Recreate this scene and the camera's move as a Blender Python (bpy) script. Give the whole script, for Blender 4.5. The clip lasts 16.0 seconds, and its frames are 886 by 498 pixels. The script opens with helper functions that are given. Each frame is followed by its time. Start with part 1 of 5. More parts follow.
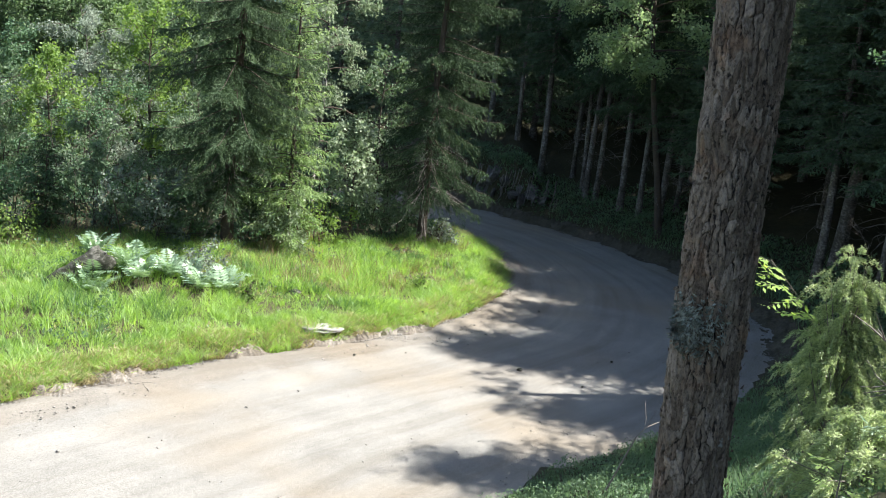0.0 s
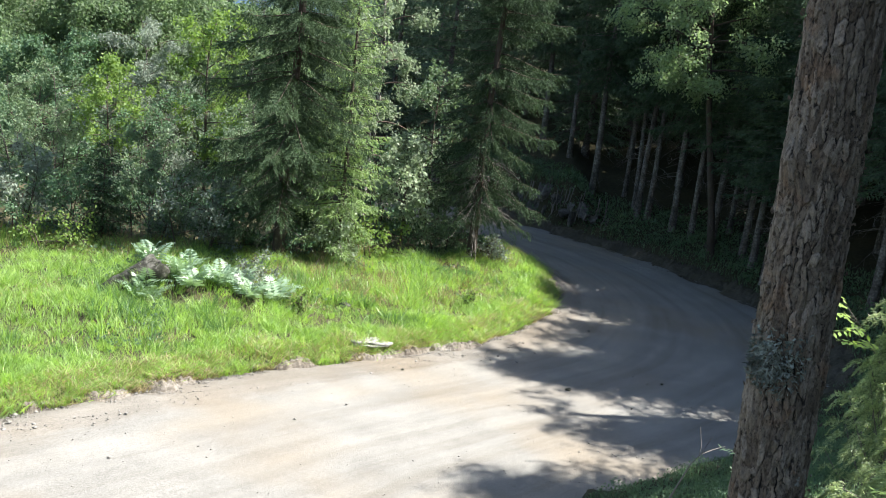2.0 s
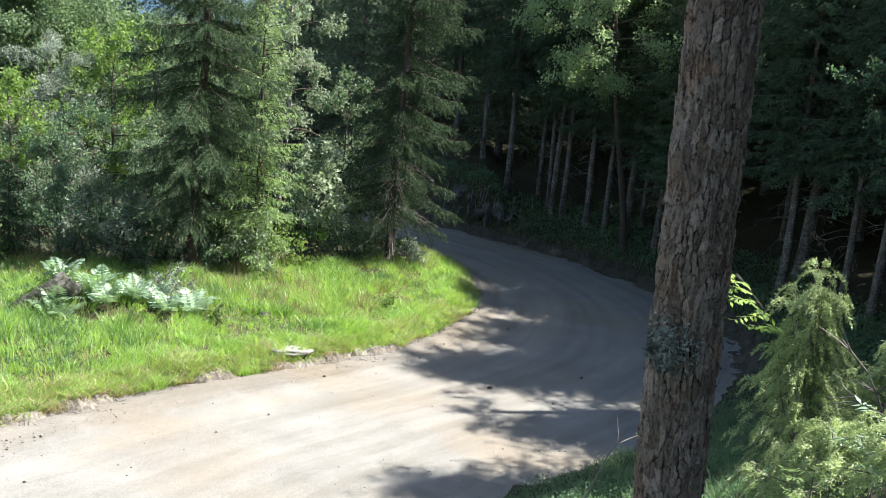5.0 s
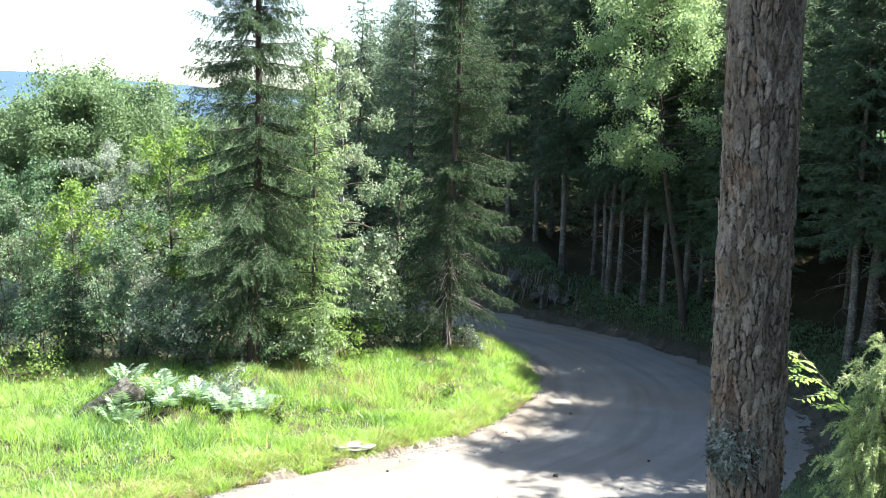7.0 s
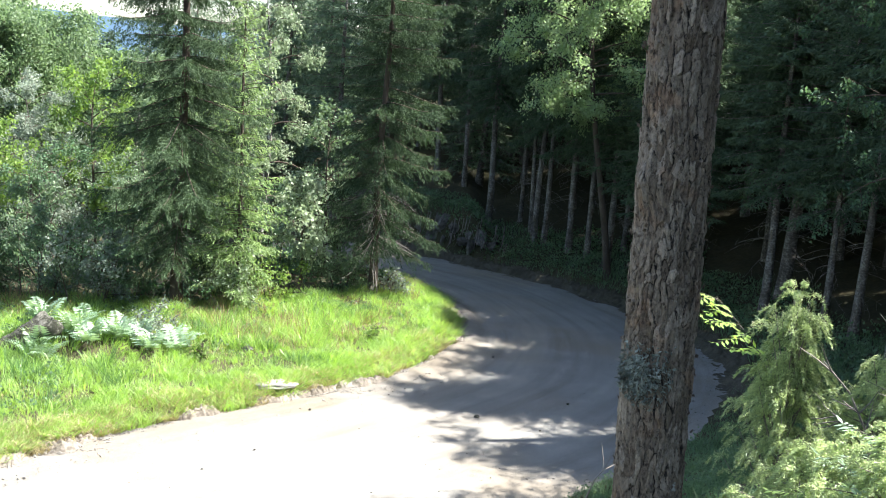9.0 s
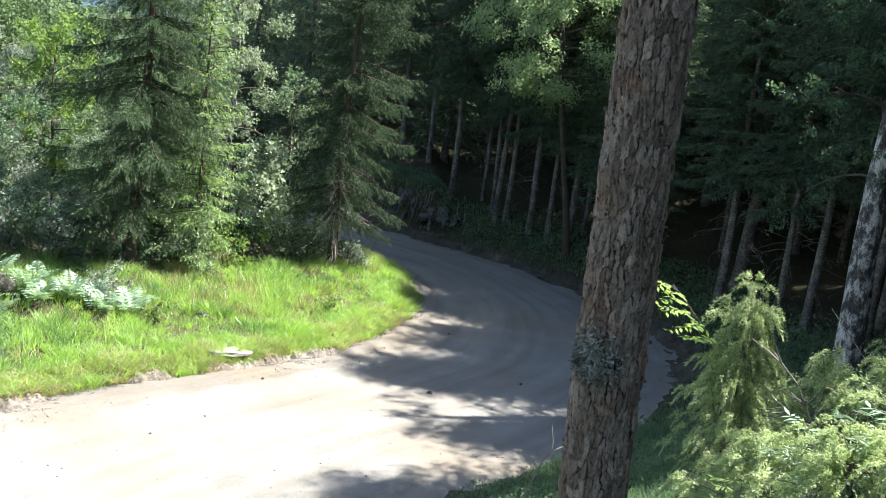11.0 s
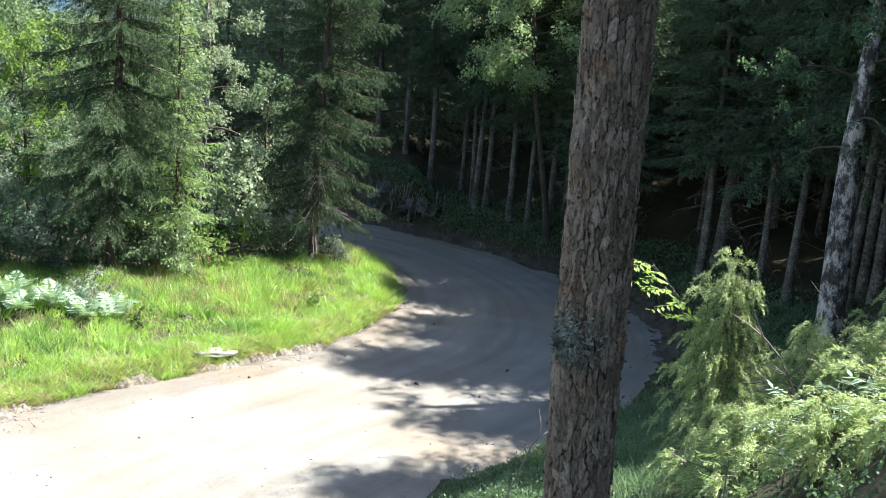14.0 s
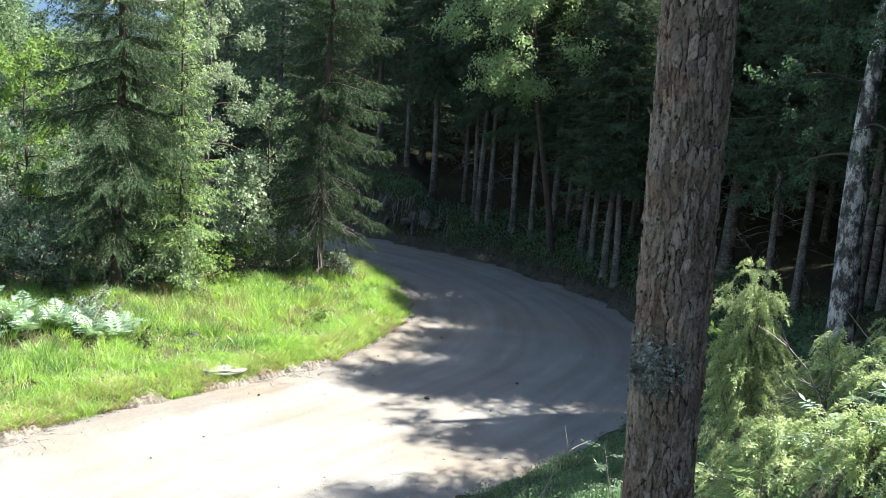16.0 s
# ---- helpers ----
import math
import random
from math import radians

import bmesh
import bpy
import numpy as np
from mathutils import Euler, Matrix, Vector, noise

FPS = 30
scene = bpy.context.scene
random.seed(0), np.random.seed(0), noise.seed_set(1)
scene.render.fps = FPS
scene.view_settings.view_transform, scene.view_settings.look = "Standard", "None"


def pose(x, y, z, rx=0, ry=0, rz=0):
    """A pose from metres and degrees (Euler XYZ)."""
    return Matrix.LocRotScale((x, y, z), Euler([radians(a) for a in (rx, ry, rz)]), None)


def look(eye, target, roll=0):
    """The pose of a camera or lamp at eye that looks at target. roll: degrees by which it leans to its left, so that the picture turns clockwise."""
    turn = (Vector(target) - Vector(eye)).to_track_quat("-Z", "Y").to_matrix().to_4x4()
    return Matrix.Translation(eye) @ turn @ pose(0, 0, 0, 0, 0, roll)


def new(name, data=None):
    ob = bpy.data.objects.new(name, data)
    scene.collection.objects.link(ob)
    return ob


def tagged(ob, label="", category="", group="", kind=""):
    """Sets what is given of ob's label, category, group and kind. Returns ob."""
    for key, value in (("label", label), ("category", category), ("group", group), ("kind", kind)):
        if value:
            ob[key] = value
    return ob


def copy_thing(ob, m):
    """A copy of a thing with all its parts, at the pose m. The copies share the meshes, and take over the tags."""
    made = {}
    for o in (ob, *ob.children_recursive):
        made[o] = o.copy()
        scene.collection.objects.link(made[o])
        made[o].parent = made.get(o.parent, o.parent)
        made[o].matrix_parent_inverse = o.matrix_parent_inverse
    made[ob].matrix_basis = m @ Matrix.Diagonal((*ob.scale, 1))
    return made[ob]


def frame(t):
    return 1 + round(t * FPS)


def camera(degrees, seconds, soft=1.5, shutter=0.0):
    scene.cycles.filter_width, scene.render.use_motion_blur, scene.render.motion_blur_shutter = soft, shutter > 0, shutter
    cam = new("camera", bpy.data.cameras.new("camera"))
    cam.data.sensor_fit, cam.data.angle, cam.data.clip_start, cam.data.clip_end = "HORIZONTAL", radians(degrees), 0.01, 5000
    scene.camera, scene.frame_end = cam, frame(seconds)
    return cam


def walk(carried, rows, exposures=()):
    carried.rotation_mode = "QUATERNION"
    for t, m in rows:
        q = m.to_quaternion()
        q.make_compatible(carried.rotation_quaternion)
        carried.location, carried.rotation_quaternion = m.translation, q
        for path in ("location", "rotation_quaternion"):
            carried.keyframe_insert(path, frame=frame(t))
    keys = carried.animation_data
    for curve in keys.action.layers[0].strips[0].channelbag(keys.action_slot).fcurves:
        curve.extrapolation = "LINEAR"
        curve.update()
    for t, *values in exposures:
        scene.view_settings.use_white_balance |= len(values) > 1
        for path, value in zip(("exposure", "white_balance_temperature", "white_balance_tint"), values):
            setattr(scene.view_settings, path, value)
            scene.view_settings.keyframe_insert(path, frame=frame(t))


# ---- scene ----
cam = camera(46.0, 16.0, soft=0.75)
PATH = [
    (0, (0.44, 1.439, 5.908), (0.418, 3.393, 5.481), 6.4),
    (0.5, (0.404, 1.439, 5.918), (0.342, 3.392, 5.495), 6.2),
    (1, (0.379, 1.43, 5.927), (0.265, 3.383, 5.51), 6.5),
    (1.5, (0.372, 1.453, 5.917), (0.256, 3.406, 5.504), 7.0),
    (2, (0.375, 1.471, 5.919), (0.259, 3.426, 5.509), 7.2),
    (2.5, (0.369, 1.437, 5.929), (0.252, 3.392, 5.524), 7.2),
    (3, (0.38, 1.447, 5.922), (0.271, 3.404, 5.522), 7.4),
    (3.5, (0.4, 1.417, 5.923), (0.349, 3.377, 5.529), 7.6),
    (3.7, (0.407, 1.409, 5.924), (0.385, 3.37, 5.534), 7.5),
    (5.8, (0.414, 1.424, 5.938), (0.456, 3.386, 5.553), 5.4),
    (6, (0.418, 1.432, 5.969), (0.427, 3.402, 5.627), 4.7),
    (6.5, (0.43, 1.407, 5.993), (0.345, 3.39, 5.746), 2.8),
    (7, (0.422, 1.403, 6.015), (0.342, 3.388, 5.78), 2.2),
    (7.5, (0.394, 1.399, 5.996), (0.295, 3.384, 5.769), 2.0),
    (8, (0.428, 1.43, 5.998), (0.454, 3.404, 5.678), 3.6),
    (8.5, (0.445, 1.408, 5.999), (0.49, 3.387, 5.712), 3.8),
    (9, (0.441, 1.392, 5.95), (0.504, 3.364, 5.62), 4.4),
    (9.2, (0.447, 1.391, 5.935), (0.526, 3.351, 5.543), 5.2),
    (11.5, (0.447, 1.42, 5.946), (0.586, 3.382, 5.583), 7.7),
    (12, (0.44, 1.4, 5.944), (0.573, 3.362, 5.582), 7.8),
    (12.5, (0.457, 1.404, 5.943), (0.594, 3.366, 5.58), 6.7),
    (13, (0.468, 1.408, 5.939), (0.62, 3.368, 5.569), 5.7),
    (13.5, (0.468, 1.409, 5.938), (0.634, 3.366, 5.56), 5.2),
    (14, (0.46, 1.405, 5.948), (0.639, 3.36, 5.566), 5.1),
    (14.5, (0.445, 1.416, 5.951), (0.622, 3.371, 5.57), 5.2),
    (15, (0.397, 1.447, 5.955), (0.548, 3.405, 5.575), 4.7),
    (15.5, (0.337, 1.466, 5.96), (0.494, 3.426, 5.595), 4.3),
    (16, (0.279, 1.501, 5.953), (0.461, 3.46, 5.593), 4.2),
]
EXPOSURES = [(0, 1.76), (3.7, 1.76), (5.8, 1.86), (6.5, 2.28), (7.5, 2.5), (8.3, 2.27), (9.2, 2.33), (11.5, 2.05), (16, 2.1)]
walk(cam, [(t, look(eye, target, roll)) for t, eye, target, roll in PATH], EXPOSURES)

# ---- light: summer sun high on the right, clear pale sky ----
SUN_AZ, SUN_EL = 84.0, 54.0
world = bpy.data.worlds.new("sky")
scene.world = world
world.use_nodes = True
wn = world.node_tree.nodes
sky = wn.new("ShaderNodeTexSky")
sky.sky_type, sky.sun_disc = "NISHITA", False
sky.sun_elevation, sky.sun_rotation = radians(SUN_EL), radians(SUN_AZ)
sky.air_density, sky.dust_density = 1.0, 1.0
wn["Background"].inputs["Strength"].default_value = 0.076
world.node_tree.links.new(sky.outputs["Color"], wn["Background"].inputs["Color"])
sun = new("sun", bpy.data.lights.new("sun", "SUN"))
sun.data.energy, sun.data.angle, sun.data.color = 5.0, radians(0.55), (1.0, 0.968, 0.93)
sun_way = Vector((math.sin(radians(SUN_AZ)) * math.cos(radians(SUN_EL)), math.cos(radians(SUN_AZ)) * math.cos(radians(SUN_EL)), math.sin(radians(SUN_EL))))
sun.matrix_world = look(sun_way * 60, (0, 0, 0))


# ---- materials ----
def nodes_of(name):
    m = bpy.data.materials.new(name)
    m.use_nodes = True
    return m, m.node_tree.nodes, m.node_tree.links, m.node_tree.nodes["Principled BSDF"]


def ramp_node(nodes, stops):
    r = nodes.new("ShaderNodeValToRGB")
    while len(r.color_ramp.elements) < len(stops):
        r.color_ramp.elements.new(0.5)
    for el, (at, col) in zip(r.color_ramp.elements, stops):
        el.position, el.color = at, (*col, 1)
    return r


def noise_node(nodes, links, scale, detail=5, rough=0.6, vec=None):
    n = nodes.new("ShaderNodeTexNoise")
    n.inputs["Scale"].default_value, n.inputs["Detail"].default_value, n.inputs["Roughness"].default_value = scale, detail, rough
    if vec:
        links.new(vec, n.inputs["Vector"])
    return n


def mixed(nodes, links, fac, a, b, kind="MIX"):
    x = nodes.new("ShaderNodeMix")
    x.data_type, x.blend_type = "RGBA", kind
    if isinstance(fac, float):
        x.inputs[0].default_value = fac
    else:
        links.new(fac, x.inputs[0])
    for sock, val in ((x.inputs[6], a), (x.inputs[7], b)):
        if isinstance(val, tuple):
            sock.default_value = (*val, 1)
        else:
            links.new(val, sock)
    return x.outputs[2]


def surface(name, stops, big=0.6, small=14.0, rough=0.9, bump=0.3, depth=0.02, extra=None, spec=0.3):
    """Rough matter whose colour varies at two scales, with fine relief."""
    m, nodes, links, bsdf = nodes_of(name)
    vec = nodes.new("ShaderNodeTexCoord").outputs["Object"]
    a, b = noise_node(nodes, links, big, 4, 0.6, vec), noise_node(nodes, links, small, 7, 0.7, vec)
    ave = nodes.new("ShaderNodeMath")
    ave.operation = "MULTIPLY_ADD"
    links.new(b.outputs["Fac"], ave.inputs[0])
    ave.inputs[1].default_value = 0.55
    half = nodes.new("ShaderNodeMath")
    half.operation = "MULTIPLY"
    half.inputs[1].default_value = 0.45
    links.new(a.outputs["Fac"], half.inputs[0])
    links.new(half.outputs[0], ave.inputs[2])
    r = ramp_node(nodes, stops)
    links.new(ave.outputs[0], r.inputs["Fac"])
    col = r.outputs["Color"]
    if extra:
        col = extra(nodes, links, vec, col)
    links.new(col, bsdf.inputs["Base Color"])
    bsdf.inputs["Roughness"].default_value = rough
    bsdf.inputs["Specular IOR Level"].default_value = spec
    bp = nodes.new("ShaderNodeBump")
    bp.inputs["Strength"].default_value, bp.inputs["Distance"].default_value = bump, depth
    links.new(b.outputs["Fac"], bp.inputs["Height"])
    links.new(bp.outputs["Normal"], bsdf.inputs["Normal"])
    return m


def foliage(name, dark, light, through_col, amount=0.4, rough=0.45, spec=0.4, patch_size=1.6, each=0.36):
    """Leaves: each varies a little, some light passes through them."""
    if "grass" not in name:
        dark, light = (*dark[:2], dark[2] * 1.14), (*light[:2], light[2] * 1.14)
    m, nodes, links, bsdf = nodes_of(name)
    geo, info = nodes.new("ShaderNodeNewGeometry"), nodes.new("ShaderNodeObjectInfo")
    vec = nodes.new("ShaderNodeTexCoord").outputs["Object"]
    patch = noise_node(nodes, links, patch_size, 4, 0.65, vec)
    add = nodes.new("ShaderNodeMath")
    add.operation = "MULTIPLY_ADD"
    links.new(geo.outputs["Random Per Island"], add.inputs[0])
    add.inputs[1].default_value = each
    links.new(patch.outputs["Fac"], add.inputs[2])
    sub = nodes.new("ShaderNodeMath")
    sub.operation = "MULTIPLY_ADD"
    links.new(info.outputs["Random"], sub.inputs[0])
    sub.inputs[1].default_value = 0.25
    links.new(add.outputs[0], sub.inputs[2])
    r = ramp_node(nodes, [(0.3, dark), (0.98, light)])
    links.new(sub.outputs[0], r.inputs["Fac"])
    links.new(r.outputs["Color"], bsdf.inputs["Base Color"])
    bsdf.inputs["Roughness"].default_value = rough
    bsdf.inputs["Specular IOR Level"].default_value = spec
    tr = nodes.new("ShaderNodeBsdfTranslucent")
    links.new(mixed(nodes, links, 1.0, r.outputs["Color"], through_col, "MULTIPLY"), tr.inputs["Color"])
    mx = nodes.new("ShaderNodeMixShader")
    mx.inputs[0].default_value = amount
    links.new(bsdf.outputs[0], mx.inputs[1])
    links.new(tr.outputs[0], mx.inputs[2])
    links.new(mx.outputs[0], nodes["Material Output"].inputs["Surface"])
    return m


def road_extra(nodes, links, vec, col):
    """Damp brown soil streaks and fine grit over the pale gravel."""
    streak = noise_node(nodes, links, 0.35, 3, 0.5, vec)
    rr = ramp_node(nodes, [(0.45, (0, 0, 0)), (0.7, (1, 1, 1))])
    links.new(streak.outputs["Fac"], rr.inputs["Fac"])
    col = mixed(nodes, links, rr.outputs["Color"], col, (0.2, 0.172, 0.132))
    lane = nodes.new("ShaderNodeAttribute")
    lane.attribute_name = "lane"
    sep = nodes.new("ShaderNodeSeparateXYZ")
    links.new(lane.outputs["Vector"], sep.inputs[0])
    ragged = noise_node(nodes, links, 2.2, 5, 0.65, vec)
    rim = nodes.new("ShaderNodeMath")
    rim.operation = "MULTIPLY_ADD"
    links.new(ragged.outputs["Fac"], rim.inputs[0])
    rim.inputs[1].default_value = -1.1
    links.new(sep.outputs["X"], rim.inputs[2])
    rr_ = ramp_node(nodes, [(0.0, (1, 1, 1)), (0.3, (0, 0, 0))])
    links.new(rim.outputs[0], rr_.inputs["Fac"])
    col = mixed(nodes, links, mixed(nodes, links, 0.4, (0, 0, 0), rr_.outputs["Color"]), col, (0.13, 0.108, 0.082))
    mp = nodes.new("ShaderNodeMapping")
    mp.inputs["Scale"].default_value = (2.6, 0.11, 1)
    links.new(lane.outputs["Vector"], mp.inputs["Vector"])
    ruts = noise_node(nodes, links, 1.0, 6, 0.62, mp.outputs[0])
    rt_ = ramp_node(nodes, [(0.36, (0.86, 0.84, 0.81)), (0.5, (1, 1, 1)), (0.64, (1.12, 1.11, 1.09))])
    links.new(ruts.outputs["Fac"], rt_.inputs["Fac"])
    col = mixed(nodes, links, 1.0, col, rt_.outputs["Color"], "MULTIPLY")
    sp = noise_node(nodes, links, 70, 3, 0.7, vec)
    sr = ramp_node(nodes, [(0.3, (0.6, 0.6, 0.6)), (0.5, (1, 1, 1)), (0.7, (1.3, 1.3, 1.3))])
    links.new(sp.outputs["Fac"], sr.inputs["Fac"])
    col = mixed(nodes, links, 1.0, col, sr.outputs["Color"], "MULTIPLY")
    grit = nodes.new("ShaderNodeTexVoronoi")
    grit.inputs["Scale"].default_value = 45
    links.new(vec, grit.inputs["Vector"])
    gr = ramp_node(nodes, [(0.0, (0.62, 0.62, 0.62)), (0.55, (1, 1, 1))])
    links.new(grit.outputs["Distance"], gr.inputs["Fac"])
    return mixed(nodes, links, 0.7, col, gr.outputs["Color"], "MULTIPLY")


M_ROAD = surface("gravel", [(0.3, (0.142, 0.137, 0.123)), (0.5, (0.2, 0.194, 0.175)), (0.7, (0.266, 0.258, 0.234))], 0.8, 30, 0.95, 0.5, 0.015, road_extra)
M_SOIL = surface("soil", [(0.3, (0.022, 0.022, 0.011)), (0.5, (0.045, 0.042, 0.02)), (0.7, (0.085, 0.07, 0.038))], 0.5, 9, 1.0, 0.6, 0.05)
M_CLOD = surface("crumbled_earth", [(0.3, (0.05, 0.04, 0.03)), (0.5, (0.14, 0.122, 0.098)), (0.66, (0.29, 0.268, 0.235))], 1.1, 22, 1.0, 0.7, 0.03)
M_GRIT = surface("grit", [(0.3, (0.12, 0.11, 0.095)), (0.5, (0.2, 0.19, 0.17)), (0.68, (0.3, 0.285, 0.26))], 3.0, 30, 1.0, 0.5, 0.01)
M_BANK = surface("bank_soil", [(0.3, (0.03, 0.028, 0.017)), (0.5, (0.065, 0.058, 0.04)), (0.7, (0.12, 0.105, 0.08))], 1.1, 20, 1.0, 0.7, 0.03)
M_STONE = surface("stone", [(0.3, (0.15, 0.145, 0.13)), (0.5, (0.26, 0.25, 0.23)), (0.7, (0.36, 0.345, 0.32))], 2.0, 25, 0.85, 0.5, 0.02)
M_DARKSTONE = surface("dark_stone", [(0.34, (0.014, 0.017, 0.01)), (0.5, (0.036, 0.037, 0.026)), (0.64, (0.15, 0.145, 0.125))], 3.0, 12, 0.9, 1.0, 0.05)
M_CLIFF = surface("cliff", [(0.32, (0.025, 0.023, 0.02)), (0.5, (0.1, 0.093, 0.084)), (0.66, (0.26, 0.245, 0.225))], 0.9, 8, 0.9, 0.8, 0.06)
M_BARK = surface("grey_bark", [(0.36, (0.035, 0.03, 0.025)), (0.5, (0.12, 0.105, 0.09)), (0.6, (0.27, 0.25, 0.225))], 2.2, 17, 0.95, 0.9, 0.02)
M_DARKBARK = surface("dark_bark", [(0.3, (0.035, 0.027, 0.02)), (0.6, (0.09, 0.07, 0.055)), (0.75, (0.16, 0.14, 0.12))], 3, 26, 0.95, 0.8, 0.02)
M_TWIG = surface("dry_twig", [(0.3, (0.1, 0.088, 0.075)), (0.7, (0.27, 0.245, 0.22))], 4, 40, 0.9, 0.4, 0.005)
M_LICHEN = surface("lichen", [(0.36, (0.05, 0.055, 0.047)), (0.5, (0.2, 0.22, 0.185)), (0.62, (0.42, 0.445, 0.385))], 12, 60, 0.95, 0.5, 0.004)
M_SPRUCE = foliage("spruce_needles", (0.012, 0.026, 0.014), (0.07, 0.108, 0.05), (1.5, 1.6, 1.08), 0.24, 0.65, 0.12)
# same spruce needles, own tone for how light falls in the plantation
M_FOREST = foliage("plantation_needles", (0.018, 0.038, 0.022), (0.1, 0.146, 0.078), (1.5, 1.6, 1.14), 0.24, 0.7, 0.12)
# spruce needles paled to stand for haze and open light on the slope
M_FAR_HAZE = foliage("hazed_spruce_needles", (0.032, 0.058, 0.04), (0.145, 0.2, 0.115), (1.5, 1.6, 1.14), 0.28, 0.7, 0.12)
M_SPRUCE_NEW = foliage("light_spruce_needles", (0.0648, 0.124, 0.0498), (0.259, 0.35, 0.134), (1.5, 1.6, 1.08), 0.4, 0.55, 0.25)
M_BIRCH = foliage("birch_leaves", (0.04, 0.075, 0.04), (0.175, 0.24, 0.13), (1.5, 1.6, 1.02), 0.4, 0.5, 0.22)
M_PALE = foliage("pale_leaves", (0.1, 0.14, 0.08), (0.31, 0.37, 0.22), (1.3, 1.4, 1.1), 0.42, 0.48, 0.3)
M_SILVER = foliage("silver_leaves", (0.064, 0.092, 0.064), (0.245, 0.29, 0.2), (1.3, 1.35, 1.15), 0.36, 0.48, 0.3)
M_YELLOW = foliage("yellow_green_leaves", (0.08, 0.14, 0.038), (0.2, 0.29, 0.085), (1.4, 1.5, 0.7), 0.5, 0.5, 0.2)
# lighter copy of the yellow-green leaves, with sunshine painted in
M_ROWAN_LIT = foliage("sunlit_rowan_leaves", (0.12, 0.2, 0.045), (0.3, 0.42, 0.11), (1.4, 1.5, 0.7), 0.5, 0.45, 0.3)
M_GREEN = foliage("green_leaves", (0.0432, 0.085, 0.0371), (0.146, 0.22, 0.113), (1.5, 1.6, 1.12), 0.42, 0.5, 0.22)
M_ASPEN = foliage("aspen_leaves", (0.064, 0.108, 0.054), (0.165, 0.23, 0.112), (1.4, 1.5, 1.08), 0.5, 0.5, 0.25)
# brighter copy of the aspen leaves, sunlight put into the colour
M_ASPEN_LIT = foliage("sunlit_aspen_leaves", (0.085, 0.14, 0.065), (0.25, 0.33, 0.16), (1.4, 1.5, 1.08), 0.5, 0.45, 0.3)
# dark leaves of alder and birch; under trees the tone also paints shade
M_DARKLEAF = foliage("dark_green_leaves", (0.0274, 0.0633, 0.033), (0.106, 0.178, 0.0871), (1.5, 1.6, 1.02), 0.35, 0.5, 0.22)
M_JUNIPER = foliage("juniper_needles", (0.045, 0.08, 0.03), (0.45, 0.52, 0.25), (1.3, 1.4, 0.95), 0.4, 0.42, 0.35, 5.0, 0.5)
M_FERN = foliage("fern_fronds", (0.09, 0.17, 0.075), (0.31, 0.42, 0.26), (1.3, 1.4, 0.8), 0.3, 0.3, 0.6)
M_GRASS = foliage("grass_blades", (0.058, 0.145, 0.038), (0.36, 0.49, 0.18), (1.5, 1.65, 0.55), 0.5, 0.4, 0.4, 3.2, 0.3)
M_RUSH = foliage("rush_blades", (0.035, 0.09, 0.03), (0.15, 0.26, 0.085), (1.5, 1.6, 0.7), 0.42, 0.35, 0.5, 3.2, 0.3)
M_STRAW = foliage("dry_grass", (0.2, 0.17, 0.08), (0.44, 0.39, 0.22), (1.2, 1.1, 0.8), 0.3, 0.6, 0.2)
M_UNDERCUT = foliage("undercut_shade_blades", (0.04, 0.032, 0.02), (0.17, 0.14, 0.095), (1.2, 1.1, 0.9), 0.2, 0.8, 0.1)
M_SEED = foliage("grass_heads", (0.14, 0.09, 0.055), (0.32, 0.22, 0.14), (1.2, 1.1, 0.9), 0.3, 0.7, 0.2)
# far woods: the blue of the distant air is mixed into this colour
M_HILL_HAZE = surface("far_forest_haze", [(0.3, (0.026, 0.056, 0.092)), (0.7, (0.04, 0.08, 0.124))], 0.004, 0.05, 1.0, 0.2, 1.0)


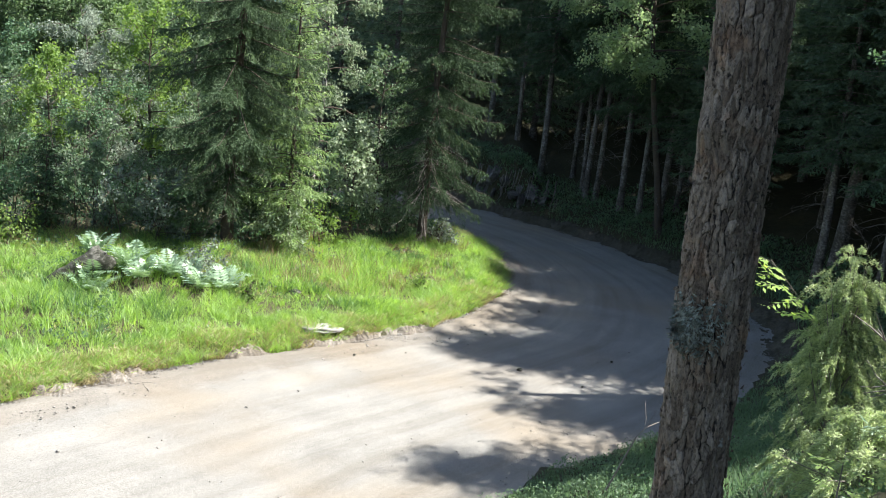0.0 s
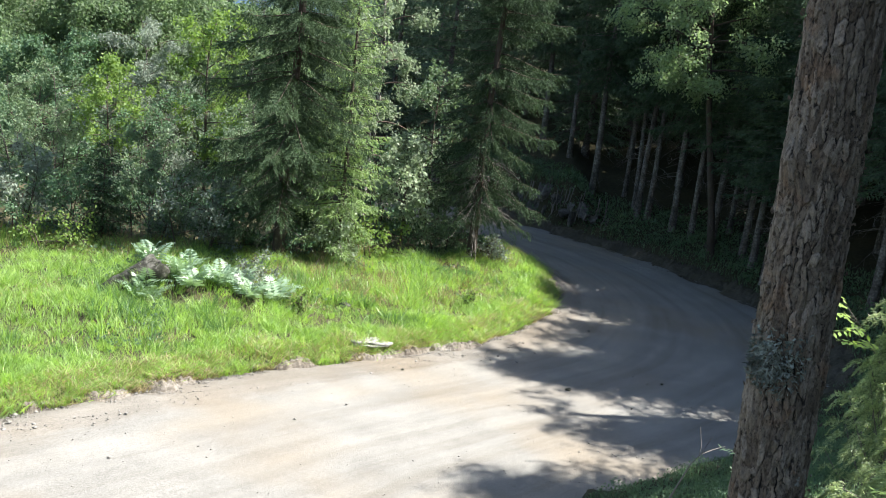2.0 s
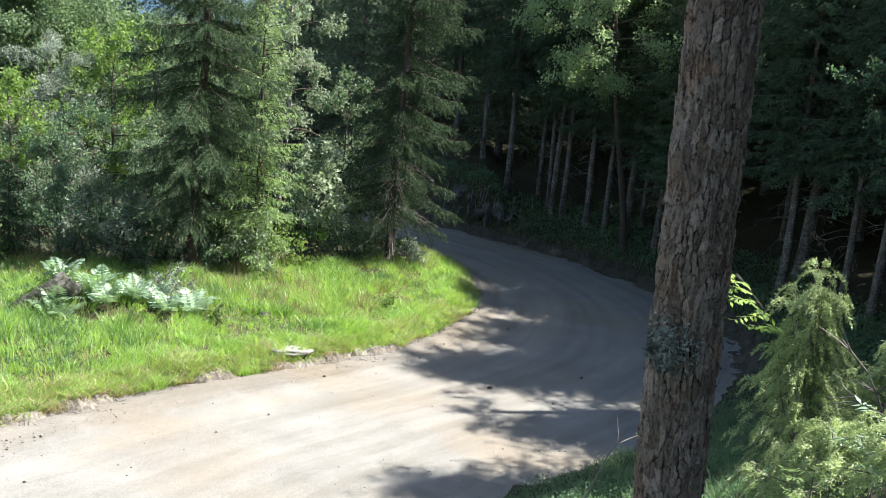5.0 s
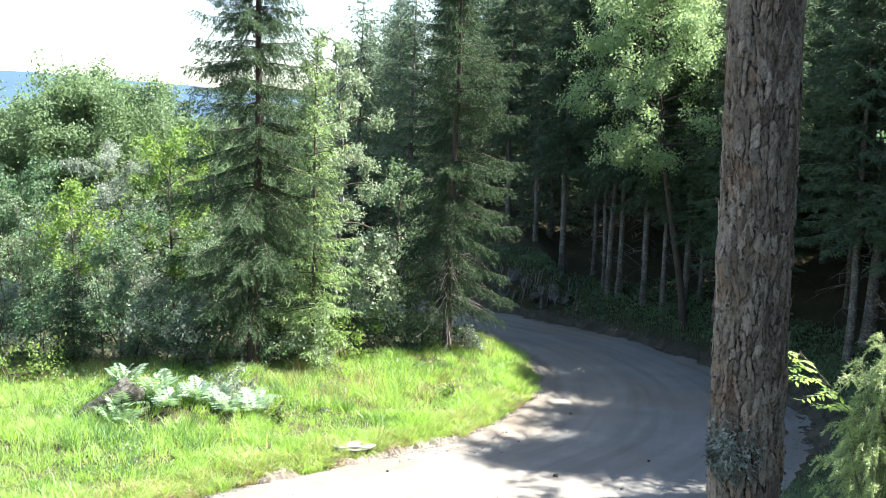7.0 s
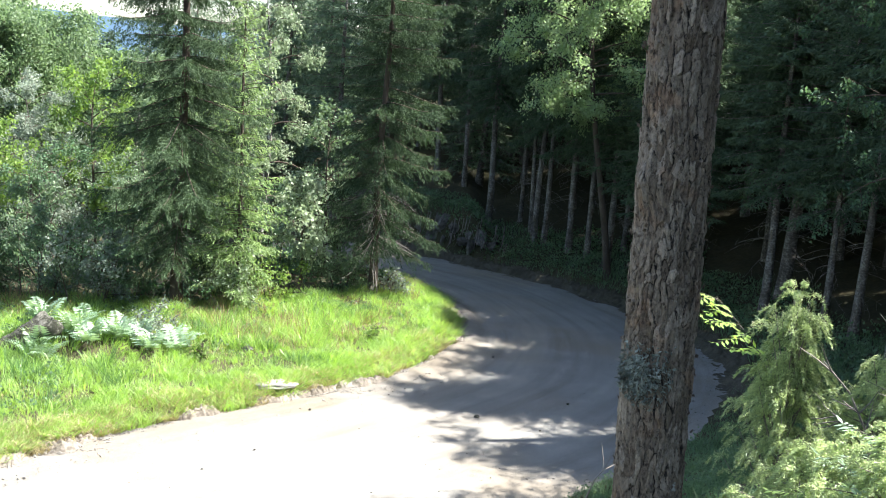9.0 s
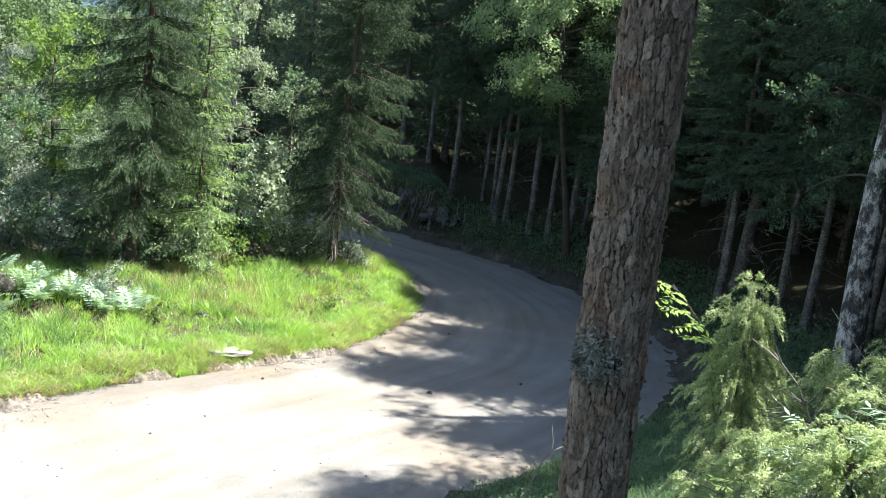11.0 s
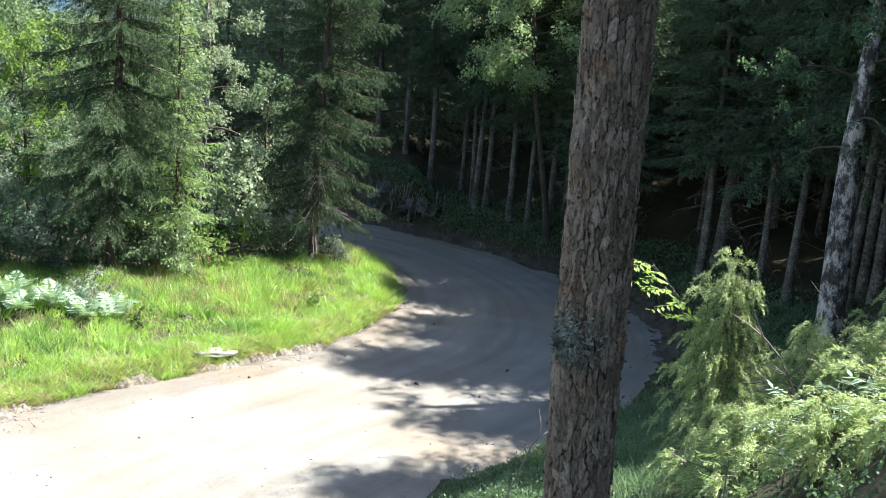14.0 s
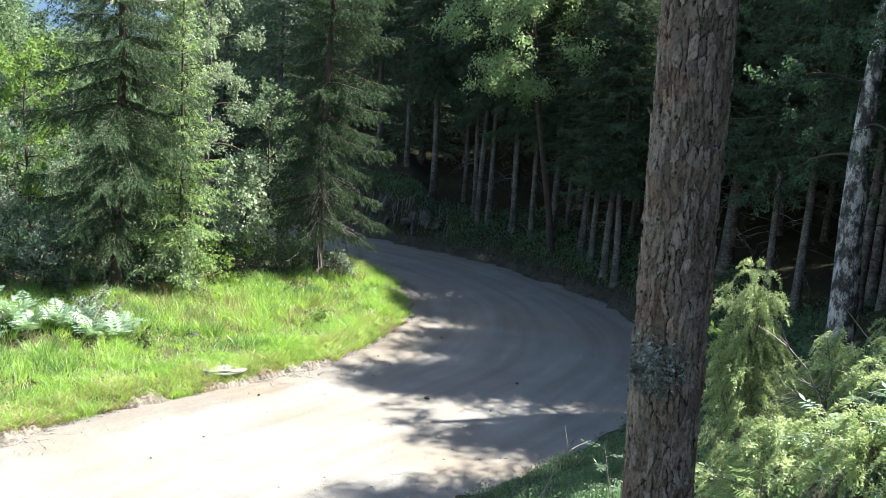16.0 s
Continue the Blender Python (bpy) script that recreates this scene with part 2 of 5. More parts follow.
def pine_bark():
    """Scaly bark: grey-brown plates, dark broken cracks between them, paler patches of crust lichen."""
    m, nodes, links, bsdf = nodes_of("pine_bark")
    vec = nodes.new("ShaderNodeTexCoord").outputs["Object"]
    mp = nodes.new("ShaderNodeMapping")
    mp.inputs["Scale"].default_value = (1, 1, 0.6)
    links.new(vec, mp.inputs["Vector"])
    at = nodes.new("ShaderNodeAttribute")
    at.attribute_name = "plate"
    sep = nodes.new("ShaderNodeSeparateXYZ")
    links.new(at.outputs["Vector"], sep.inputs[0])
    fine, broad = noise_node(nodes, links, 190, 8, 0.75, mp.outputs[0]), noise_node(nodes, links, 9, 4, 0.6, vec)
    scaly = noise_node(nodes, links, 90, 6, 0.75, mp.outputs[0])
    r = ramp_node(nodes, [(0.0, (0.13, 0.1, 0.075)), (0.5, (0.195, 0.158, 0.122)), (1.0, (0.28, 0.234, 0.19))])
    links.new(sep.outputs["Y"], r.inputs["Fac"])
    f = ramp_node(nodes, [(0.3, (0.66, 0.64, 0.63)), (0.7, (1.25, 1.24, 1.22))])
    links.new(fine.outputs["Fac"], f.inputs["Fac"])
    col = mixed(nodes, links, 1.0, r.outputs["Color"], f.outputs["Color"], "MULTIPLY")
    sc = ramp_node(nodes, [(0.38, (0.4, 0.37, 0.35)), (0.48, (1, 1, 1)), (0.62, (1.3, 1.3, 1.28))])
    links.new(scaly.outputs["Fac"], sc.inputs["Fac"])
    col = mixed(nodes, links, 1.0, col, sc.outputs["Color"], "MULTIPLY")
    tr = ramp_node(nodes, [(0.56, (1, 1, 1)), (0.66, (1.12, 0.86, 0.7))])
    links.new(broad.outputs["Fac"], tr.inputs["Fac"])
    col = mixed(nodes, links, 0.6, col, tr.outputs["Color"], "MULTIPLY")
    g = ramp_node(nodes, [(0.67, (0, 0, 0)), (0.72, (1, 1, 1))])
    spot = noise_node(nodes, links, 17, 5, 0.65, vec)
    links.new(spot.outputs["Fac"], g.inputs["Fac"])
    pale = mixed(nodes, links, fine.outputs["Fac"], (0.2, 0.2, 0.18), (0.42, 0.42, 0.38))
    col = mixed(nodes, links, g.outputs["Color"], col, pale)
    ck = ramp_node(nodes, [(0.22, (0, 0, 0)), (0.75, (1, 1, 1))])
    links.new(sep.outputs["X"], ck.inputs["Fac"])
    col = mixed(nodes, links, ck.outputs["Color"], col, (0.03, 0.024, 0.02))
    links.new(col, bsdf.inputs["Base Color"])
    bsdf.inputs["Roughness"].default_value, bsdf.inputs["Specular IOR Level"].default_value = 0.8, 0.3
    b1, b2 = nodes.new("ShaderNodeBump"), nodes.new("ShaderNodeBump")
    b1.inputs["Strength"].default_value, b1.inputs["Distance"].default_value = 0.9, 0.006
    links.new(scaly.outputs["Fac"], b1.inputs["Height"])
    b2.inputs["Strength"].default_value, b2.inputs["Distance"].default_value = 0.5, 0.003
    links.new(fine.outputs["Fac"], b2.inputs["Height"])
    links.new(b1.outputs["Normal"], b2.inputs["Normal"])
    links.new(b2.outputs["Normal"], bsdf.inputs["Normal"])
    return m


def birch_bark():
    m, nodes, links, bsdf = nodes_of("birch_bark")
    vec = nodes.new("ShaderNodeTexCoord").outputs["Object"]
    mp = nodes.new("ShaderNodeMapping")
    mp.inputs["Scale"].default_value = (1, 1, 0.55)
    links.new(vec, mp.inputs["Vector"])
    a, b = noise_node(nodes, links, 6.5, 8, 0.72, mp.outputs[0]), noise_node(nodes, links, 40, 6, 0.7, vec)
    r = ramp_node(nodes, [(0.42, (0.04, 0.036, 0.032)), (0.5, (0.13, 0.122, 0.113)), (0.55, (0.45, 0.43, 0.4)), (0.68, (0.72, 0.7, 0.66))])
    links.new(a.outputs["Fac"], r.inputs["Fac"])
    f = ramp_node(nodes, [(0.3, (0.5, 0.5, 0.5)), (0.65, (1.1, 1.1, 1.1))])
    links.new(b.outputs["Fac"], f.inputs["Fac"])
    links.new(mixed(nodes, links, 1.0, r.outputs["Color"], f.outputs["Color"], "MULTIPLY"), bsdf.inputs["Base Color"])
    bsdf.inputs["Roughness"].default_value = 0.85
    bp = nodes.new("ShaderNodeBump")
    bp.inputs["Strength"].default_value, bp.inputs["Distance"].default_value = 0.8, 0.02
    links.new(a.outputs["Fac"], bp.inputs["Height"])
    links.new(bp.outputs["Normal"], bsdf.inputs["Normal"])
    return m


M_PINE, M_BIRCHBARK = pine_bark(), birch_bark()


# ---- mesh tools ----
def mesh_from(name, v, f, mat=None, smooth=False):
    """A mesh from arrays of corners and of faces that all have as many corners."""
    v, f = np.asarray(v, np.float32).reshape(-1, 3), np.asarray(f, np.int32)
    me = bpy.data.meshes.new(name)
    me.vertices.add(len(v))
    me.vertices.foreach_set("co", v.ravel())
    me.loops.add(f.size)
    me.loops.foreach_set("vertex_index", f.ravel())
    me.polygons.add(len(f))
    me.polygons.foreach_set("loop_start", np.arange(0, f.size, f.shape[1], dtype=np.int32))
    if smooth:
        me.polygons.foreach_set("use_smooth", np.ones(len(f), bool))
    me.update(calc_edges=True)
    if mat:
        me.materials.append(mat)
    return me


def thing(name, label, category, at=(0, 0, 0), group="", kind=""):
    ob = new(name)
    ob.location = at
    return tagged(ob, label, category, group, kind)


def part(name, me, parent, label=""):
    ob = new(name, me)
    ob.parent = parent
    return tagged(ob, label)


def solid(name, me, label, category="", at=(0, 0, 0), group="", kind=""):
    ob = new(name, me)
    ob.location = at
    return tagged(ob, label, category, group, kind)


def unit(a):
    return a / np.maximum(np.linalg.norm(a, axis=-1, keepdims=True), 1e-9)


def rand_unit(rng, n):
    return unit(rng.normal(size=(n, 3)))


class Shape:
    """Gathers triangles."""

    def __init__(self):
        self.v, self.f, self.n = [], [], 0

    def add(self, v, f):
        v, f = np.asarray(v, float).reshape(-1, 3), np.asarray(f, int)
        self.v.append(v)
        self.f.append(f + self.n)
        self.n += len(v)

    def tube(self, pts, radii, sides=6):
        pts = np.asarray(pts, float)
        radii = np.broadcast_to(np.asarray(radii, float), (len(pts),))
        way = unit(np.gradient(pts, axis=0))
        ref = np.where(np.abs(way[:, 2:3]) > 0.9, [[1.0, 0, 0]], [[0, 0, 1.0]])
        a = unit(np.cross(way, ref))
        b = np.cross(way, a)
        ang = np.arange(sides) * 2 * np.pi / sides
        ring = pts[:, None] + radii[:, None, None] * (np.cos(ang)[None, :, None] * a[:, None] + np.sin(ang)[None, :, None] * b[:, None])
        i, j = np.meshgrid(np.arange(len(pts) - 1), np.arange(sides), indexing="ij")
        p, q = i * sides + j, i * sides + (j + 1) % sides
        self.add(ring, np.concatenate([np.stack([p, q, q + sides], -1).reshape(-1, 3), np.stack([p, q + sides, p + sides], -1).reshape(-1, 3)]))

    def blades(self, base, way, length, width, rng, bend=0.0):
        """Single pointed blades or needle tufts: one triangle each."""
        n = len(base)
        side = unit(np.cross(way, rand_unit(rng, n)))
        w, ln = np.broadcast_to(width, (n,))[:, None], np.broadcast_to(length, (n,))[:, None]
        v = np.stack([base - side * w / 2, base + side * w / 2, base + way * ln], 1)
        v[:, 2, 2] -= bend * ln[:, 0]
        self.add(v, np.arange(3 * n).reshape(-1, 3))

    def leaves(self, base, way, length, width, rng):
        """Folded pointed leaves: two triangles each."""
        n = len(base)
        side = unit(np.cross(way, rand_unit(rng, n)))
        up = np.cross(side, way)
        w, ln = np.broadcast_to(width, (n,))[:, None], np.broadcast_to(length, (n,))[:, None]
        mid = base + way * ln * 0.45
        v = np.stack([base, mid + side * w / 2 + up * w * 0.12, base + way * ln, mid - side * w / 2 + up * w * 0.12], 1)
        k = np.arange(n)[:, None] * 4
        self.add(v, np.concatenate([k + [0, 1, 2], k + [0, 2, 3]]))

    def bent(self, base, way, length, width, rng, lean):
        """Blades of grass that arch over: three triangles each."""
        n = len(base)
        side = unit(np.cross(way, rand_unit(rng, n)))
        out = unit(np.stack([rng.normal(size=n), rng.normal(size=n), np.zeros(n)], -1))
        w, ln = width[:, None], length[:, None]
        mid, tip = base + way * ln * 0.55 + out * ln * lean * 0.3, base + way * ln * 0.95 + out * ln * lean
        v = np.stack([base - side * w / 2, base + side * w / 2, mid - side * w * 0.4, mid + side * w * 0.4, tip], 1)
        k = np.arange(n)[:, None] * 5
        self.add(v, np.concatenate([k + [0, 1, 3], k + [0, 3, 2], k + [2, 3, 4]]))

    def mesh(self, name, mat, smooth=False):
        return mesh_from(name, np.concatenate(self.v), np.concatenate(self.f), mat, smooth)


def value_noise(x, y, seed=0):
    """Smooth noise from -1 to 1 on arrays."""
    tab = np.random.default_rng(seed).random((64, 64)) * 2 - 1
    xi, yi = np.floor(x).astype(int), np.floor(y).astype(int)
    fx, fy = x - xi, y - yi
    fx, fy = fx * fx * (3 - 2 * fx), fy * fy * (3 - 2 * fy)
    g = lambda i, j: tab[i % 64, j % 64]
    return (g(xi, yi) * (1 - fx) + g(xi + 1, yi) * fx) * (1 - fy) + (g(xi, yi + 1) * (1 - fx) + g(xi + 1, yi + 1) * fx) * fy


# ---- the lie of the land ----
LEFT = np.array([(-30, -14), (-18, 0), (-11.2, 8.3), (-5.55, 15.1), (-3.5, 17.65), (-2.35, 18.55), (-1.15, 19.75), (0.05, 20.9), (0.9, 22.55), (1.6, 24.15), (1.8, 26.4), (1.45, 28.6), (0.4, 30.6), (-1.6, 32.6), (-5, 34.6), (-12, 37), (-24, 39.5), (-45, 42)], float)
RIGHT = np.array([(-22, -18), (-12, -5), (-6.5, 2.5), (-2.6, 8.2), (1.35, 13.94), (2.0, 15.0), (3.25, 16.2), (4.96, 18.0), (5.5, 18.7), (7.1, 21.7), (7.6, 23.9), (7.45, 25.4), (6.95, 27.9), (6.27, 29.1), (5.43, 30.7), (4.45, 32.1), (3.15, 33.3), (1.4, 34.9), (-1, 36.8), (-5.5, 39.2), (-12, 41.8), (-24, 44.5), (-45, 47.5)], float)


def line_dist(x, y, line):
    best = np.full(x.shape, 1e9)
    for a, b in zip(line[:-1], line[1:]):
        d = b - a
        t = np.clip(((x - a[0]) * d[0] + (y - a[1]) * d[1]) / (d @ d), 0, 1)
        best = np.minimum(best, np.hypot(x - a[0] - t * d[0], y - a[1] - t * d[1]))
    return best


def on_road(x, y):
    poly = np.concatenate([LEFT, RIGHT[::-1]])
    inside = np.zeros(x.shape, bool)
    for a, b in zip(poly, np.roll(poly, -1, 0)):
        if a[1] != b[1]:
            inside ^= ((a[1] > y) != (b[1] > y)) & (x < (b[0] - a[0]) * (y - a[1]) / (b[1] - a[1]) + a[0])
    return inside


NEAR_BANK = ([0, 0.3, 0.7, 1.5, 3, 4.2, 5.2, 6.3, 9, 16, 40, 90], [0, 0.05, 0.16, 0.45, 1.3, 2.2, 3.2, 4.3, 5.2, 6.5, 11, 16])
FAR_BANK = ([0, 0.25, 0.6, 1.2, 2.2, 4, 8, 16, 30, 60, 90], [0, 0.05, 0.22, 0.5, 0.85, 1.4, 2.4, 4.6, 8.5, 15, 20])
VERGE = ([0, 0.15, 0.4, 1.0, 4, 8, 15, 30, 60, 120], [0, 0.1, 0.24, 0.3, 0.36, 0.3, 0.05, -1.2, -5, -12])


def ease(v):
    v = np.clip(v, 0, 1)
    return v * v * (3 - 2 * v)


def sag(x, y):
    """The land falls away into the valley beyond the bend."""
    return -3.2 * ease((-1 - x) / 15) * ease((y - 29) / 7)


def land(x, y):
    """The height of the ground, and how far outside the road a place lies (negative: to the left)."""
    x, y = np.asarray(x, float), np.asarray(y, float)
    dl, dr, road = line_dist(x, y, LEFT), line_dist(x, y, RIGHT), on_road(x, y)
    wob = 0.13 * value_noise(x * 1.6, y * 1.6, 3) + 0.13 * value_noise(x * 4.6, y * 4.6, 4)
    k = np.clip((y - 17) / 8, 0, 1)
    k = k * k * (3 - 2 * k)
    er, el = np.maximum(dr + wob, 0), np.maximum(dl + wob, 0)
    right = (np.interp(er, *NEAR_BANK) * (1 - k) + np.interp(er, *FAR_BANK) * k) * (0.12 + 0.88 * ease((x + 14) / 16))
    right = right + ease((3.4 - x) / 1.2) * ease((x + 9) / 3) * ease((y - 33.5) / 1.2) * 0.95 * ease((er - 0.75) / 0.5) * np.exp(-np.maximum(er - 1.6, 0) / 7)
    z = np.where(dl < dr, np.interp(el, *VERGE), right)
    rough = np.clip(np.minimum(dl, dr) / 1.5, 0, 1)
    z = z + rough * (0.07 * value_noise(x * 0.7, y * 0.7, 1) + 0.03 * value_noise(x * 2.3, y * 2.3, 2))
    z = z + 0.3 * np.exp(-(((x + 5.2) / 1.1) ** 2) - ((y - 20.5) / 0.55) ** 2) + 0.42 * np.exp(-(((x + 6.35) / 0.75) ** 2) - ((y - 20.65) / 0.6) ** 2)
    z = np.where(road, -0.05, z) + sag(x, y)
    return z, np.where(road, 0.0, np.where(dl < dr, -dl, dr))


def ground_at(x, y):
    return float(land(np.array([x]), np.array([y]))[0][0])


def spread(lo, hi, step, far):
    inner = np.arange(lo, hi + step / 2, step)
    out = step * np.cumsum(1.28 ** np.arange(1, 60))
    out = out[out < far]
    return np.concatenate([lo - out[::-1], inner, hi + out])


gx, gy = spread(-22, 30, 0.25, 3500), spread(-6, 50, 0.25, 3500)
GX, GY = np.meshgrid(gx, gy)
GZ, _ = land(GX, GY)
ii, jj = np.meshgrid(np.arange(len(gy) - 1), np.arange(len(gx) - 1), indexing="ij")
p0 = ii * len(gx) + jj
quads = np.stack([p0, p0 + 1, p0 + 1 + len(gx), p0 + len(gx)], -1).reshape(-1, 4)
solid("ground", mesh_from("ground", np.stack([GX, GY, GZ], -1), quads, M_SOIL, True), "mossy forest soil under grass and trees", "ground", kind="structure")


def resample(line, n):
    s = np.r_[0, np.cumsum(np.hypot(*np.diff(line, axis=0).T))]
    t = np.linspace(0, s[-1], n)
    x, y = np.interp(t, s, line[:, 0]), np.interp(t, s, line[:, 1])
    ker = np.ones(9) / 9
    pad = lambda a: np.convolve(np.r_[np.full(4, a[0]), a, np.full(4, a[-1])], ker, "valid")
    return np.stack([pad(x), pad(y)], -1)


def build_road():
    """The gravel road: a sheet with a faint crown, wheel tracks and a ragged edge that runs under the verges."""
    n, m = 620, 64
    a, b = resample(LEFT, n), resample(RIGHT, n)
    u = np.linspace(-0.12, 1.12, m)[None, :, None]
    p = a[:, None] * (1 - u) + b[:, None] * u
    x, y, w = p[..., 0], p[..., 1], np.broadcast_to(u[..., 0], (n, m))
    z = 0.02 - 0.06 * (w - 0.5) ** 2
    for c in (0.28, 0.62, 0.74):
        z = z - 0.022 * np.exp(-((w - c) / 0.05) ** 2)
    z = z + 0.012 * value_noise(x * 1.3, y * 1.3, 11) + 0.008 * value_noise(x * 5, y * 5, 12) + 0.03 * np.exp(-((w - 0.07) / 0.05) ** 2) + sag(x, y)
    i, j = np.meshgrid(np.arange(n - 1), np.arange(m - 1), indexing="ij")
    q = i * m + j
    f = np.stack([q, q + 1, q + 1 + m, q + m], -1).reshape(-1, 4)
    z = z + np.exp(-((w - 0.02) / 0.06) ** 2) * (0.03 * value_noise(x * 4, y * 4, 13) + 0.03 * value_noise(x * 9, y * 9, 14))
    z = z + 0.035 * np.exp(-((w - 0.045) / 0.03) ** 2) * (0.5 + value_noise(x * 2.2, y * 2.2, 15)) - 0.02 * np.exp(-((w - 0.11) / 0.025) ** 2)
    me = mesh_from("road", np.stack([x, y, z], -1), f, M_ROAD, True)
    s = np.r_[0, np.cumsum(np.hypot(*np.diff((a + b) / 2, axis=0).T))]
    lane = np.stack([w * 5.5, np.broadcast_to(s[:, None], (n, m)), 0 * w], -1)
    me.attributes.new("lane", "FLOAT_VECTOR", "POINT").data.foreach_set("vector", lane.astype(np.float32).ravel())
    return me


solid("road", build_road(), "pale dusty gravel forest road with faint wheel tracks", "road", kind="structure")


def build_verge(line, out_way, inner, outer, rise, lo, hi, seed, mat):
    """The crumbling earth edge between the gravel and the green: cut steep, with lumps and washed-out hollows."""
    m = 30
    a = resample(line, 9000)
    a = a[(a[:, 1] > lo) & (a[:, 1] < hi)]
    n = len(a)
    way = np.gradient(a, axis=0)
    out = out_way * np.stack([-way[:, 1], way[:, 0]], -1) / np.linalg.norm(way, axis=1, keepdims=True)
    s = np.linspace(-inner, outer, m)[None, :]
    x, y = a[:, :1] + out[:, :1] * s, a[:, 1:] + out[:, 1:] * s
    wig = 0.2 * value_noise(x * 1.6, y * 1.6, 3) + 0.12 * value_noise(x * 4.6, y * 4.6, 16)
    k = ease((s + 0.1 + wig) / (0.16 + 0.34 * outer))
    lump = 0.022 * value_noise(x * 5, y * 5, seed) + 0.03 * value_noise(x * 13, y * 13, seed + 1) + 0.018 * value_noise(x * 30, y * 30, seed + 2)
    z = rise * k + lump * (0.35 + k) - 0.06 * ease((s - outer + 0.14) / 0.14) - 0.12 * ease((-inner + 0.1 - s) / 0.12) + sag(x, y) - (outer > 0.5) * 0.6 * ease((21.5 - y) / 1.5)
    if outer > 0.5:
        z = np.maximum(z - 0.12 * (s <= -inner + 0.1), land(x, y)[0] + 0.03 + lump * 1.4 - 0.2 * ease((s - outer + 0.25) / 0.25) - 0.6 * ease((21.5 - y) / 1.5))
    i, j = np.meshgrid(np.arange(n - 1), np.arange(m - 1), indexing="ij")
    q = i * m + j
    f = np.stack([q, q + m, q + m + 1, q + 1] if out_way < 0 else [q, q + 1, q + m + 1, q + m], -1).reshape(-1, 4)
    return mesh_from("verge", np.stack([x, y, z], -1), f, mat, True)


solid("verge", build_verge(LEFT, 1, 0.4, 0.3, 0.13, 6, 33, 17, M_CLOD), "crumbling earth edge between the gravel and the grass", "verge", kind="structure")
solid("verge", build_verge(RIGHT, -1, 0.25, 0.75, 0.16, 19, 41, 23, M_BANK), "bare brown earth slope below the forest bank", "verge", kind="structure")


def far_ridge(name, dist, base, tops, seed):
    """A long wooded ridge far behind the trees, blue haze painted into its colour."""
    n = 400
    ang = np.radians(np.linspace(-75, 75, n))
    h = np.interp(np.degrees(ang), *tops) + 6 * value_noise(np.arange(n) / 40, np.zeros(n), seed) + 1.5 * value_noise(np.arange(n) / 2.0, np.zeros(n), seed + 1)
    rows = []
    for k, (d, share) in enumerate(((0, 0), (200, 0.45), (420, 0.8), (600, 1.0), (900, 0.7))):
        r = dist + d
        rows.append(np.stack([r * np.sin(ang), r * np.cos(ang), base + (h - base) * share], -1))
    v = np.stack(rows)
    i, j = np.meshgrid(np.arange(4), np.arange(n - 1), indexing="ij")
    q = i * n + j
    return solid(name, mesh_from(name, v, np.stack([q, q + 1, q + 1 + n, q + n], -1).reshape(-1, 4), M_HILL_HAZE, True), "distant wooded hillside with blue haze in its colour", "hill", kind="structure")


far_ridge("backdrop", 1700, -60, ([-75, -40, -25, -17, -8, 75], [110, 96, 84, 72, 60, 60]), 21)


